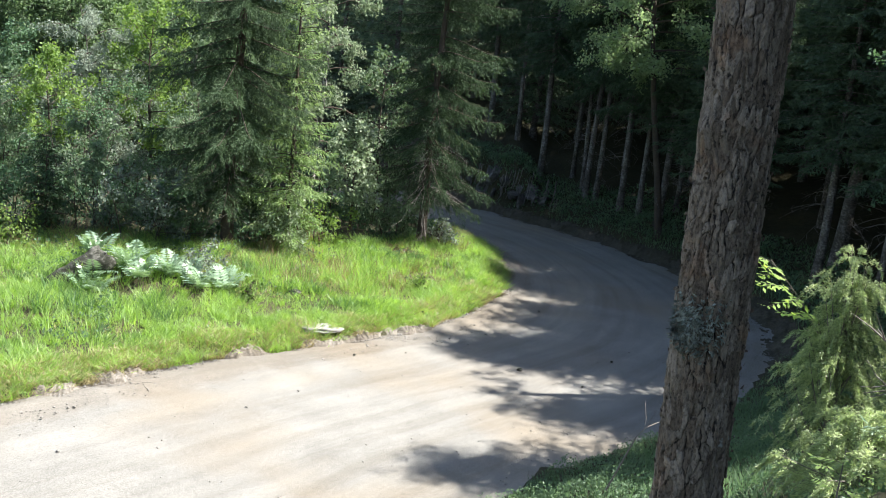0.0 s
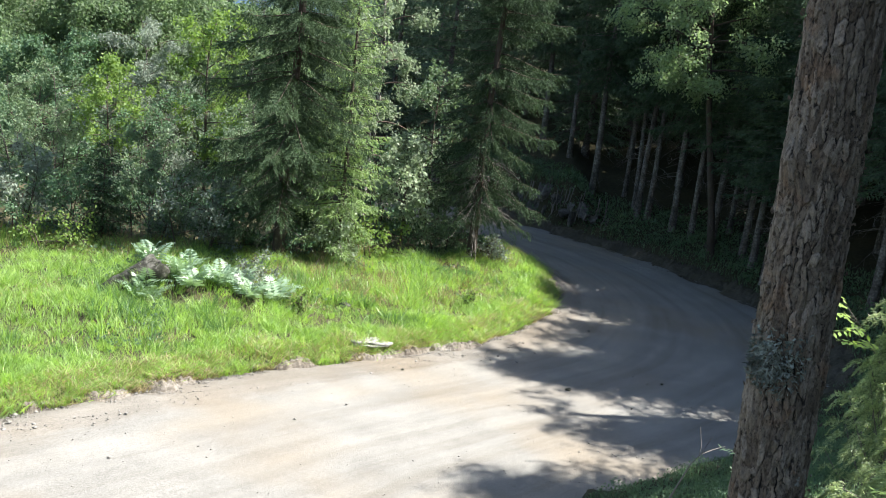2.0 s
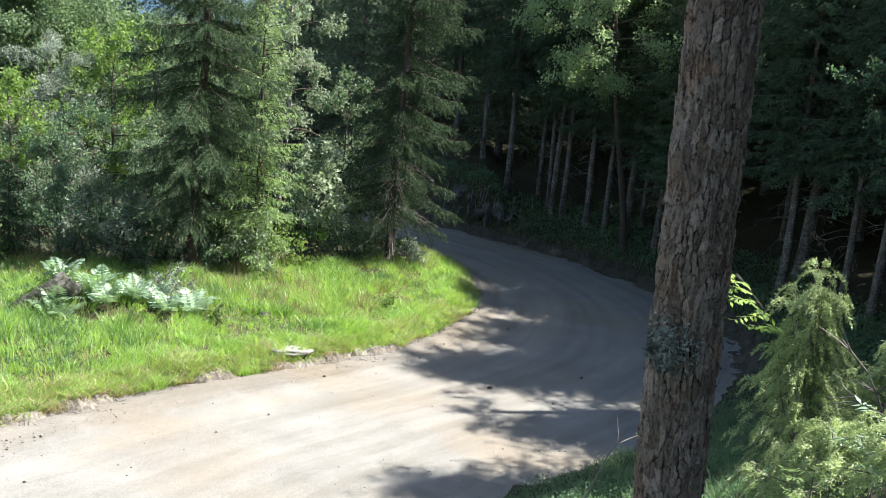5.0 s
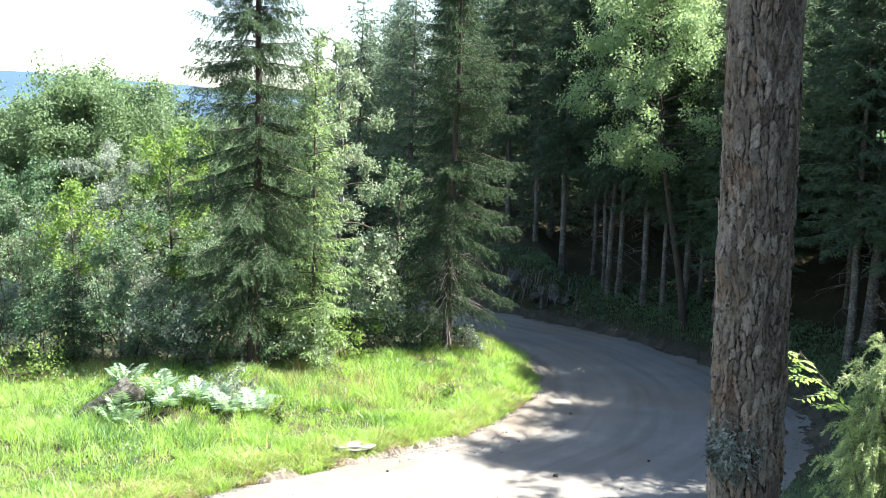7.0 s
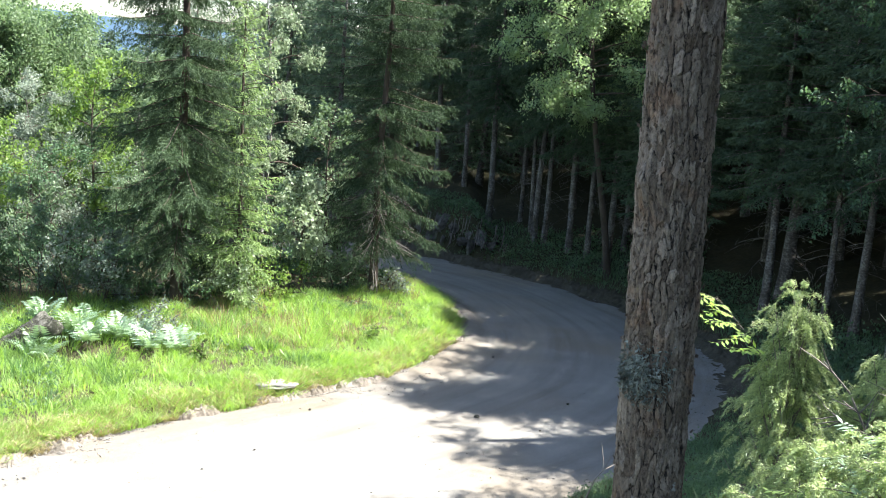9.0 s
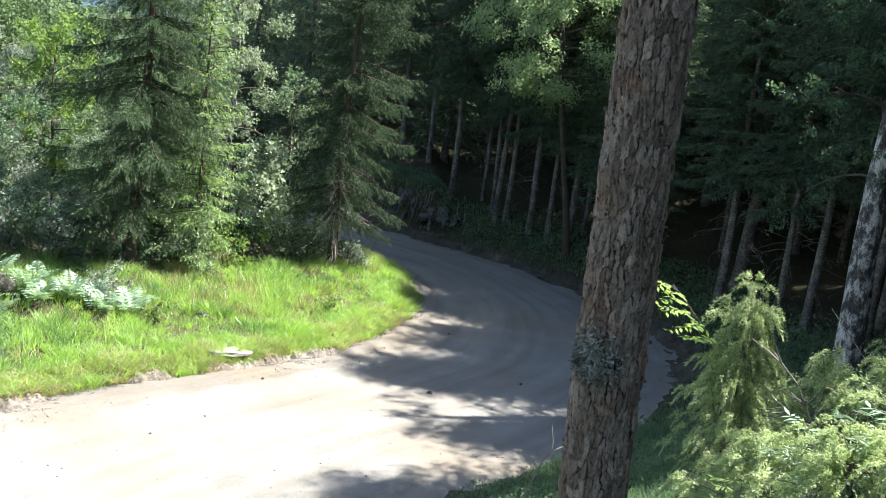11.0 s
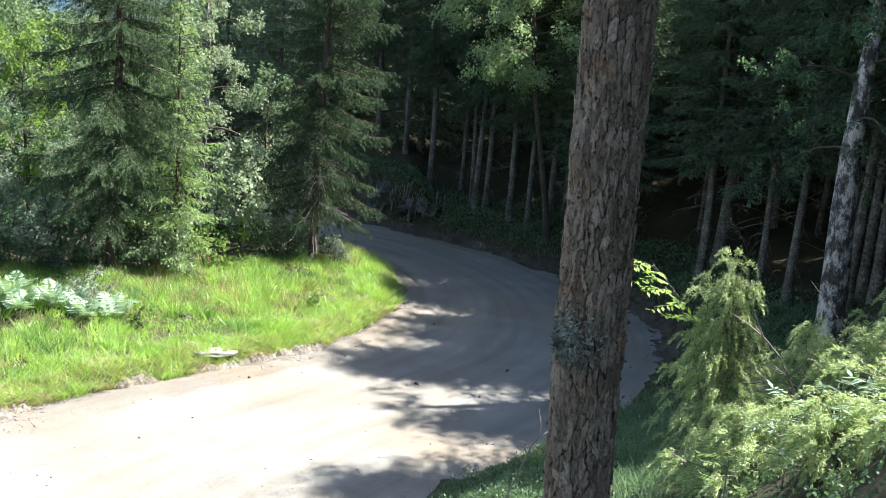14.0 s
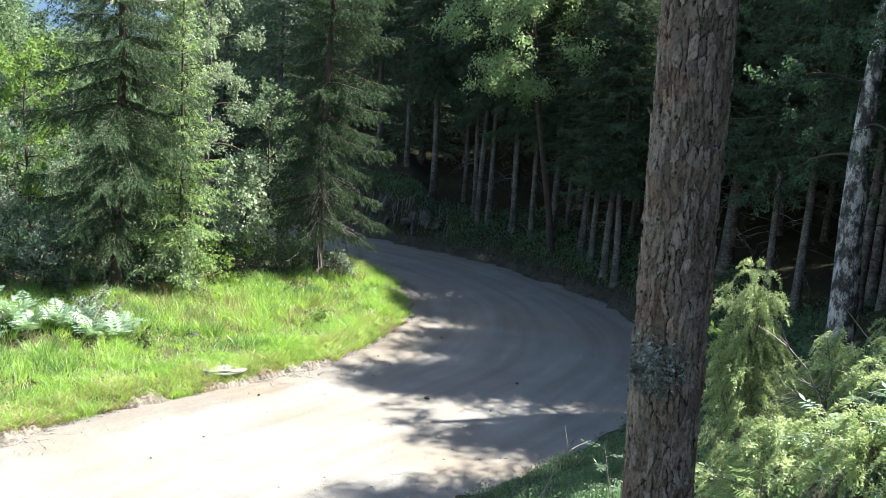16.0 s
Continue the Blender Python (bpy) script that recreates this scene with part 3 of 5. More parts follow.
# ---- trees ----
def spruce_parts(seed, H, R, bare, trunk_r, gap=0.32, per=6, twig_gap=0.11, tuft=0.085, taper=0.8, droop=0.35, dead=0, needles=1.0, lop=0.0, segs=7, inner=0.12, thick=0.3, curtain=0.0):
    """Trunk and hanging needle sprays of a spruce; also its dry lower boughs."""
    rng = np.random.default_rng(seed)
    wood, green, dry = Shape(), Shape(), Shape()
    zz = np.linspace(-0.25, H, 14)
    trunk = np.stack([0.03 * np.sin(zz * 0.9 + seed), 0.03 * np.cos(zz * 0.7 + seed), zz], -1)
    wood.tube(trunk, trunk_r * (1 - 0.93 * np.clip(zz / H, 0, 1)) * (1 + 0.35 * np.exp(-np.clip(zz, 0, 9) * 3.5)), 9)
    base, way, size = [], [], []
    z = bare
    while z < H - 0.05:
        f = (z - bare) / (H - bare)
        turn = rng.uniform(0, 6.28)
        for k in range(max(3, int(per * rng.uniform(0.7, 1.2)))):
            az = turn + k * 6.283 / per + rng.uniform(-0.35, 0.35)
            ln = (R * (1 - f) ** taper) * rng.uniform(0.55, 1.12) * (0.75 + 0.25 * min(1, f * 6)) * (1 + lop * math.cos(az)) + 0.1
            rise = 0.55 * f + 0.1 - 0.28 * (1 - f) + rng.uniform(-0.12, 0.12)
            s = np.linspace(0, 1, segs)
            h = np.array([math.cos(az), math.sin(az), 0])
            pts = np.array([0, 0, z + rng.uniform(-0.1, 0.1)]) + h * (ln * s)[:, None]
            pts[:, 2] += ln * (rise * s - droop * s**2 + droop * 0.75 * s**3)
            wood.tube(pts, np.interp(s, [0, 1], [0.006 + 0.007 * ln, 0.003]), 3)
            nt = max(3, int(ln / twig_gap))
            st = np.repeat(np.linspace(inner, 1, nt), 2) + rng.uniform(-0.02, 0.02, 2 * nt)
            side = np.tile([1.0, -1.0], nt)
            across = np.array([-h[1], h[0], 0])
            tl = np.clip((0.42 + 0.2 * curtain) * ln * (1.05 - (0.8 - 0.4 * curtain) * st), 0.09, 0.5) * rng.uniform(0.6, 1.25, 2 * nt)
            tb = np.stack([np.interp(st, s, pts[:, c]) for c in range(3)], -1)
            td = unit(h * 0.75 + across * side[:, None] * rng.uniform(0.5, 1.0, (2 * nt, 1)) + np.array([0, 0, -1]) * rng.uniform(0.15, 0.95 + 1.6 * curtain, (2 * nt, 1)))
            base.append(tb), way.append(td), size.append(tl)
        z += gap * rng.uniform(0.75, 1.25) * (1 - 0.35 * f)
    base, way, size = np.concatenate(base), np.concatenate(way), np.concatenate(size)
    count = np.maximum(2, (size / tuft * 3.2 * needles).astype(int))
    idx = np.repeat(np.arange(len(base)), count)
    t = rng.random(len(idx))
    at = base[idx] + way[idx] * (size[idx] * t)[:, None]
    at[:, 2] -= 0.25 * size[idx] * t**2
    d = unit(way[idx] * 0.8 + rand_unit(rng, len(idx)) * 0.75 - np.array([0, 0, 0.2]))
    green.blades(at, d, tuft * rng.uniform(0.7, 1.4, len(idx)), tuft * thick, rng)
    for _ in range(dead):
        az, zb = rng.uniform(0, 6.28), rng.uniform(0.7, bare + 1.2)
        ln, s = rng.uniform(0.4, 1.5), np.linspace(0, 1, 5)
        pts = np.array([0, 0, zb]) + np.stack([math.cos(az) * ln * s, math.sin(az) * ln * s, ln * (-0.1 * s - 0.3 * s**2)], -1)
        dry.tube(pts, np.linspace(0.011, 0.003, 5), 3)
        for _ in range(4):
            q = pts[rng.integers(1, 5)]
            e = q + rand_unit(rng, 1)[0] * rng.uniform(0.1, 0.4) - (0, 0, 0.06)
            dry.tube([q, (q + e) / 2, e], [0.005, 0.004, 0.002], 3)
    return wood, green, dry


def spruce(name, label, at, seed, H, R, bare, trunk_r, bark=None, leaf=None, lean=(0, 0), **kw):
    wood, green, dry = spruce_parts(seed, H, R, bare, trunk_r, **kw)
    ob = thing(name, label, "tree", (*at, ground_at(*at)))
    ob.rotation_euler = (radians(lean[0]), radians(lean[1]), 0)
    if dry.n and name == "forest_spruce":
        wood.add(np.concatenate(dry.v), np.concatenate(dry.f))
    part("trunk", wood.mesh("trunk", bark or M_DARKBARK, True), ob)
    part("crown", green.mesh("crown", leaf or M_SPRUCE), ob)
    if dry.n and name != "forest_spruce":
        tagged(part("deadwood", dry.mesh("deadwood", M_TWIG), ob), kind="stuff")
    return ob


def broadleaf_parts(seed, H, R, base, trunk_r, limbs=16, leaf=0.06, count=14000, aspect=0.62, stems=1, hang=0.3, top=0.45, lean=(0, 0), spread_r=0.25, loose=0.0):
    """Trunk or stems with limbs, branches and single leaves along the twigs. top: where the crown is widest."""
    rng = np.random.default_rng(seed)
    wood, green, arms = [], Shape(), Shape()
    twig_a, twig_b = [], []
    for k in range(stems):
        off = np.array([*(rng.normal(size=2) * spread_r * (stems > 1)), 0])
        tip = off + (lean[0] + off[0] * 1.2 + rng.normal() * 0.03 * H, lean[1] + off[1] * 1.2 + rng.normal() * 0.03 * H, H * (1 if k == 0 else rng.uniform(0.6, 1)))
        s = np.linspace(0, 1, 9)[:, None]
        spine = off * (1 - s) + tip * s + np.concatenate([0.03 * H * np.sin(s * 5 + k + seed) * s, 0.03 * H * np.cos(s * 4 + seed) * s, 0 * s], 1)
        spine[0, 2] -= 0.2
        wood.append(Shape())
        wood[k].tube(spine, trunk_r / stems**0.5 * np.linspace(1.15, 0.12, 9), 8)
        for i in range(limbs // stems):
            f = base + (0.97 - base) * (i + rng.random()) / max(1, limbs // stems)
            root = np.array([np.interp(f, s[:, 0], spine[:, c]) for c in range(3)])
            g = (f - base) / (1 - base)
            wide = math.sin(math.pi * np.clip(g ** (math.log(0.5) / math.log(top)) * 0.86 + 0.12, 0.04, 0.96)) ** 0.7
            ln, az = R * wide * rng.uniform(0.65, 1.1), i * 2.4 + rng.uniform(-0.5, 0.5)
            el = rng.uniform(0.15, 0.55) + 0.5 * g
            t = np.linspace(0, 1, 6)[:, None]
            out = np.array([math.cos(az), math.sin(az), 0])
            bough = root + out * ln * t + np.array([0, 0, 1]) * (ln * math.tan(el) * 0.7 * t - hang * ln * t**2)
            arms.tube(bough, np.linspace(min(0.03, 0.35 * trunk_r / stems**0.5) * (1 - 0.5 * g) + 0.004, 0.004, 6), 5)
            for _ in range(7):
                u = rng.uniform(0.25, 1)
                a = root + out * ln * u + np.array([0, 0, 1]) * (ln * math.tan(el) * 0.7 * u - hang * ln * u**2)
                d = unit(out * 0.6 + rand_unit(rng, 1)[0] * 0.9 + np.array([0, 0, 0.15 - hang * 0.8]))
                b = a + d * ln * rng.uniform(0.22, 0.48)
                arms.tube([a, (a + b) / 2 + rng.normal(size=3) * 0.02, b], [0.008, 0.006, 0.003], 3)
                for _ in range(4):
                    w = a + (b - a) * rng.uniform(0.2, 1)
                    d2 = unit(d * 0.6 + rand_unit(rng, 1)[0] - np.array([0, 0, hang]))
                    twig_a.append(w), twig_b.append(w + d2 * rng.uniform(0.15, 0.4) * max(0.5, R / 3))
    ta, tb = np.array(twig_a), np.array(twig_b)
    pick = rng.integers(0, len(ta), count)
    t = rng.random((count, 1)) ** 0.8
    at = ta[pick] * (1 - t) + tb[pick] * t + rng.normal(size=(count, 3)) * max(loose, leaf * 0.7)
    way = unit(unit(tb - ta)[pick] * 0.4 + rand_unit(rng, count) * 0.9 - np.array([0, 0, 0.45]))
    ln = leaf * rng.uniform(0.65, 1.3, count)
    green.leaves(at, way, ln, ln * aspect, rng)
    return wood, green, arms


def broadleaf(name, label, category, at, mat, bark, turn=0.0, **kw):
    wood, green, arms = broadleaf_parts(**kw)
    ob = thing(name, label, category, (*at, ground_at(*at)))
    ob.rotation_euler = (0, 0, turn)
    for stem in wood:
        part("trunk" if len(wood) == 1 else "stem", stem.mesh("trunk", bark, True), ob)
    tagged(part("bough", arms.mesh("bough", M_DARKBARK, True), ob), kind="stuff")
    part("crown", green.mesh("crown", mat), ob)
    return ob


# the two spruces on the meadow
spruce("spruce_tree", "tall dark spruce with drooping boughs at the meadow edge", (-4.77, 24.68), 3, 14.2, 2.3, 1.3, 0.13, gap=0.46, per=7, twig_gap=0.055, tuft=0.075, taper=0.78, droop=0.7, dead=44, needles=1.9, inner=0.06, thick=0.2, curtain=0.12)
spruce("spruce_tree", "slender spruce with sparse light boughs beside the road", (-0.47, 27.46), 8, 13.0, 1.75, 1.5, 0.11, gap=0.5, per=6, twig_gap=0.055, tuft=0.075, taper=0.62, droop=0.75, dead=70, needles=1.7, inner=0.06, thick=0.2, lean=(0, 0.4), lop=0.2, curtain=0.2)
# young lighter spruce boughs beside the big one
spruce("young_spruce", "light green young spruce close to the tall spruce", (-3.5, 25.0), 12, 7.6, 1.2, 0.3, 0.06, leaf=M_SPRUCE_NEW, gap=0.28, twig_gap=0.09, tuft=0.09, taper=0.7, droop=0.4)

# broad-leaved trees behind the meadow
broadleaf("birch_tree", "leafy birch with pale hanging leaves behind the spruce", "tree", (-3.95, 31.5), M_PALE, M_BIRCHBARK, seed=31, H=8.3, R=1.75, base=0.12, trunk_r=0.09, limbs=34, leaf=0.085, count=17000, hang=0.6, top=0.4)
broadleaf("birch_sapling", "young grey-leaved sapling with a thin stem by the spruce", "tree", (-2.2, 26.6), M_PALE, M_DARKBARK, seed=32, H=2.9, R=0.85, base=0.3, trunk_r=0.035, limbs=20, leaf=0.085, count=4200, hang=0.1)
broadleaf("aspen_sapling", "green sapling in the shade between the spruces", "tree", (-1.9, 29.4), M_BIRCH, M_DARKBARK, seed=33, H=4.6, R=1.2, base=0.15, trunk_r=0.04, limbs=18, leaf=0.085, count=3800, hang=0.2)
broadleaf("aspen_tree", "large round-crowned aspen beyond the meadow", "tree", (-19.8, 52.0), M_ASPEN, M_BARK, seed=34, H=9.9, R=4.6, base=0.1, trunk_r=0.2, limbs=90, leaf=0.15, count=120000, hang=0.15, top=0.5, loose=0.26)
broadleaf("aspen_tree", "tall leafy aspen at the far wood edge", "tree", (-27.5, 50), M_ASPEN, M_BARK, seed=35, H=10.6, R=4.4, base=0.1, trunk_r=0.2, limbs=80, leaf=0.15, count=100000, hang=0.15, top=0.5, loose=0.26)
far_aspen = broadleaf("aspen_tree", "aspen crown far behind the meadow", "tree", (-31, 50), M_ASPEN, M_BARK, seed=45, H=10.0, R=4.4, base=0.1, trunk_r=0.18, limbs=30, leaf=0.3, count=15000, hang=0.15, top=0.5)
for x, y, s in [(-37, 45, 0.95), (-14.5, 55, 0.8), (-25, 60, 0.9), (-38, 56, 0.95), (-22, 44, 0.62), (-28, 41, 0.68)]:
    copy_thing(far_aspen, Matrix.Translation((x, y, ground_at(x, y))) @ pose(0, 0, 0, 0, 0, 47 * x) @ Matrix.Diagonal((s * 1.05, s * 1.05, s, 1)))
broadleaf("willow_tree", "grey-green willow with silvery leaves behind the meadow", "tree", (-10.9, 33.6), M_SILVER, M_BARK, seed=36, H=6.6, R=2.3, base=0.12, trunk_r=0.09, limbs=40, leaf=0.08, count=34000, aspect=0.45, hang=0.5, top=0.45, stems=2)
broadleaf("willow_tree", "bushy silver-leaved willow at the meadow's far side", "tree", (-14.6, 33.5), M_BIRCH, M_BARK, seed=37, H=5.2, R=2.2, base=0.08, trunk_r=0.08, limbs=30, leaf=0.095, count=20000, aspect=0.45, hang=0.4, stems=3, spread_r=0.4)
broadleaf("rowan_tree", "rowan with bright yellow-green leaves in the sun", "tree", (-11.3, 30.4), M_YELLOW, M_DARKBARK, seed=38, H=3.7, R=1.15, base=0.35, trunk_r=0.04, limbs=16, leaf=0.1, count=3600, hang=0.1, top=0.5)
broadleaf("rowan_tree", "slim yellow-green rowan behind the tall spruce", "tree", (-9.4, 33.8), M_YELLOW, M_DARKBARK, seed=39, H=6.6, R=1.6, base=0.3, trunk_r=0.06, limbs=20, leaf=0.11, count=5200, hang=0.1, top=0.55)
broadleaf("birch_tree", "birch with small green leaves at the wood edge", "tree", (-9.0, 37.5), M_BIRCH, M_BIRCHBARK, seed=40, H=7.6, R=2.3, base=0.12, trunk_r=0.09, limbs=30, leaf=0.1, count=20000, hang=0.4)
broadleaf("alder_tree", "dense green alder behind the willows", "tree", (-17.5, 40), M_DARKLEAF, M_DARKBARK, seed=41, H=7.0, R=2.8, base=0.08, trunk_r=0.1, limbs=32, leaf=0.12, count=20000, hang=0.2, stems=2)
broadleaf("alder_tree", "shaded alder among the trees beyond the meadow", "tree", (-7.0, 33.0), M_BIRCH, M_DARKBARK, seed=42, H=5.4, R=1.8, base=0.06, trunk_r=0.08, limbs=28, leaf=0.1, count=14000, hang=0.3, stems=2)

# shrubs along the back of the meadow
for k, (at, H, R, mat, nm, lab, n) in enumerate([
    ((-10.6, 23.9), 2.3, 1.3, M_SILVER, "willow_shrub", "grey-green willow shrub on the meadow", 4200),
    ((-7.9, 24.6), 2.5, 1.2, M_BIRCH, "birch_shrub", "low leafy birch shrub in the shade", 4200),
    ((-6.7, 24.4), 1.7, 1.0, M_SILVER, "willow_shrub", "small silvery shrub beside the tall spruce", 2800),
    ((-13.4, 24.2), 2.6, 1.5, M_GREEN, "alder_shrub", "green alder shrub at the meadow edge", 4200),
    ((-3.4, 25.0), 1.4, 0.6, M_PALE, "willow_shrub", "pale shrub under the spruce boughs", 2600),
    ((-2.7, 25.7), 1.0, 0.7, M_YELLOW, "leafy_shrub", "light green shrub at the foot of the sapling", 1500),
    ((-1.2, 27.6), 1.0, 0.7, M_BIRCH, "leafy_shrub", "low green shrub beneath the slender spruce", 1500),
    ((0.1, 27.6), 0.55, 0.45, M_SILVER, "leafy_shrub", "small pale shrub at the grassy road edge", 700),
    ((-9.3, 22.6), 0.8, 0.6, M_YELLOW, "leafy_shrub", "yellow-green sprout in the meadow grass", 900),
    ((-12.0, 22.7), 1.0, 0.8, M_GREEN, "leafy_shrub", "low green shrub in the meadow", 1200),
    ((-16.5, 29.5), 3.0, 1.8, M_DARKLEAF, "birch_shrub", "bushy young birch by the meadow", 5200),
    ((-9.6, 24.2), 1.5, 1.0, M_DARKLEAF, "alder_shrub", "dark low shrub at the back of the meadow", 2600),
    ((-12.0, 23.9), 1.6, 1.1, M_BIRCH, "birch_shrub", "bushy birch regrowth at the meadow edge", 2800),
    ((-14.8, 23.5), 1.7, 1.2, M_SILVER, "willow_shrub", "grey willow regrowth at the meadow edge", 2800),
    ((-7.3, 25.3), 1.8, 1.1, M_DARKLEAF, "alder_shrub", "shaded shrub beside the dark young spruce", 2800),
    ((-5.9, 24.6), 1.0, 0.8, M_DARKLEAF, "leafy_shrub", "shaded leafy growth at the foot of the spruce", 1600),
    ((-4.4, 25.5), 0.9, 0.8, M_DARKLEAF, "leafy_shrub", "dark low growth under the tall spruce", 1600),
    ((-3.37, 20.6), 0.36, 0.16, M_YELLOW, "leafy_sprout", "small green sprout in the meadow grass", 220),
    ((-0.15, 22.75), 0.34, 0.15, M_YELLOW, "leafy_sprout", "thin green sprout near the road", 200),
    ((-3.4, 29.8), 2.6, 1.2, M_DARKLEAF, "alder_shrub", "shaded alder shrub behind the sapling", 4200),
    ((-1.4, 30.2), 1.9, 1.0, M_BIRCH, "birch_shrub", "low birch shrub at the inside of the bend", 3200),
    ((-7.6, 30.0), 3.0, 1.5, M_BIRCH, "birch_shrub", "birch shrub in the shade of the spruce", 4600),
    ((-10.3, 29.3), 3.0, 1.5, M_DARKLEAF, "alder_shrub", "dark leafy alder at the back of the meadow", 4600),
    ((-12.8, 30.3), 3.2, 1.6, M_BIRCH, "willow_shrub", "tall grey willow shrub behind the meadow", 5200),
    ((-5.5, 29.5), 3.2, 1.5, M_DARKLEAF, "alder_shrub", "dark alder shrub behind the spruce", 4200)]):
    broadleaf(nm, lab, "shrub", at, mat, M_GREEN if "sprout" in nm else M_DARKBARK, seed=60 + k, H=H, R=R, base=0.05, trunk_r=0.008 if "sprout" in nm else 0.035, limbs=18, leaf=0.075, count=n, stems=4, spread_r=R * 0.25, hang=0.2, top=0.5)
spruce("young_spruce", "small dark young spruce on the meadow", (-8.75, 24.1), 14, 2.3, 0.85, 0.1, 0.035, gap=0.2, twig_gap=0.07, tuft=0.08, taper=0.8)

# the plantation: trunks by the road placed one by one, the rest in rough rows
EDGE = [(3.02, 36.7, 0.12), (5.4, 33.8, 0.14), (6.0, 37.6, 0.1), (4.13, 36.8, 0.07), (4.38, 35.7, 0.09), (4.46, 35.1, 0.1), (4.74, 34.8, 0.1), (5.96, 33.3, 0.11), (7.06, 33.3, 0.08), (7.07, 31.05, 0.12), (7.2, 30.2, 0.115), (7.36, 29.2, 0.105), (7.45, 28.5, 0.12), (8.62, 31.35, 0.09), (9.96, 27.05, 0.21), (9.1, 26.0, 0.13), (9.82, 24.1, 0.1), (10.22, 23.3, 0.1), (12.9, 28.0, 0.08), (10.5, 21.1, 0.14), (6.35, 32.25, 0.12), (1.2, 40.2, 0.12), (2.2, 39.0, 0.1), (-0.8, 43.0, 0.12), (7.9, 35.5, 0.11), (6.9, 38.9, 0.12), (4.6, 41.0, 0.11), (9.3, 33.4, 0.1), (10.4, 30.2, 0.11)]
kinds = []
for k, (H, R, bare, r) in enumerate([(12.2, 1.8, 3.9, 0.115), (11.8, 1.7, 3.5, 0.105), (12.8, 1.9, 4.2, 0.125)]):
    kinds.append(spruce("forest_spruce", "plantation spruce with a bare grey trunk by the road", EDGE[k][:2], 70 + k, H, R, bare, r, bark=M_BARK, leaf=M_FOREST, gap=0.36, per=7, twig_gap=0.12, tuft=0.12, taper=0.5, droop=0.5, dead=22, needles=1.5))
    kinds[k]["group"] = "plantation spruces"
deep = []
for k, (H, R, bare, r) in enumerate([(14.0, 2.2, 2.6, 0.13), (12.5, 2.1, 2.0, 0.12)]):
    deep.append(spruce("forest_spruce", "dark plantation spruce deep in the wood", (16 + 3 * k, 30), 80 + k, H, R, bare, r, bark=M_BARK, leaf=M_FOREST, gap=0.46, per=7, twig_gap=0.18, tuft=0.17, taper=0.45, droop=0.5, dead=4, needles=1.6, segs=3, thick=0.36))
    deep[k]["group"] = "plantation spruces"
hill = []
for k, (H, R, bare, r) in enumerate([(12.5, 2.0, 1.2, 0.12), (11.0, 2.1, 1.0, 0.12)]):
    hill.append(spruce("forest_spruce", "spruce on the slope beyond the bend, paled for haze", (0.5 + 3.5 * k, 49 + k), 84 + k, H, R, bare, r, bark=M_BARK, leaf=M_FAR_HAZE, gap=0.46, per=7, twig_gap=0.17, tuft=0.15, taper=0.62, droop=0.5, dead=2, needles=1.1, segs=3, thick=0.34))
    hill[k]["group"] = "plantation spruces"
rng = np.random.default_rng(5)


def plant(src, x, y, size=1.0, wide=1.0):
    return copy_thing(src, Matrix.Translation((x, y, ground_at(x, y))) @ pose(0, 0, 0, rng.uniform(-1.2, 1.2), rng.uniform(-1.2, 1.2), rng.uniform(0, 360)) @ Matrix.Diagonal((wide, wide, size, 1)))


for k, (x, y, r) in enumerate(EDGE[3:]):
    low = 0.7 if 31 < y < 34 and x > 6.2 else 0.72 if 27.5 < y < 31 and x < 8 else 0.82 if 22.5 < y < 28 and x < 10.3 else 1.0
    plant(kinds[k % 3], x, y, low * rng.uniform(0.94, 1.05), rng.uniform(0.92, 1.05) * (r / 0.125) ** 0.7)
# spruces mostly out of view, sized and placed for their shadows on the road
for x, y, size in [(11.2, 21.9, 1.08), (12.3, 24.7, 1.08), (11.4, 23.2, 1.02), (10.9, 20.9, 1.02), (11.9, 20.9, 1.1), (9.7, 15.5, 0.8), (11.3, 18.4, 0.77)]:
    plant(kinds[0], x, y, size, 1.05)
taken = [e[:2] for e in EDGE] + [(16, 30), (19, 30), (0.5, 49), (4.0, 50), (6.5, 32.0), (9.21, 19.05)]


def wood_grid(x0, x1, y0, y1, step, clear, src_far, keep=lambda x, y: True, tall=1.0):
    for x in np.arange(x0, x1, step):
        for y in np.arange(y0, y1, step):
            px, py = x + rng.uniform(-0.8, 0.8), y + rng.uniform(-0.8, 0.8)
            z, e = land(np.array([px]), np.array([py]))
            if e[0] > clear and keep(px, py) and min(math.hypot(px - a, py - b) for a, b in taken) > 1.6:
                taken.append((px, py))
                plant(src_far[rng.integers(len(src_far))], px, py, tall * (0.72 if px < 5 and py > 46 else 1.0) * rng.uniform(0.85, 1.12), rng.uniform(0.85, 1.15))


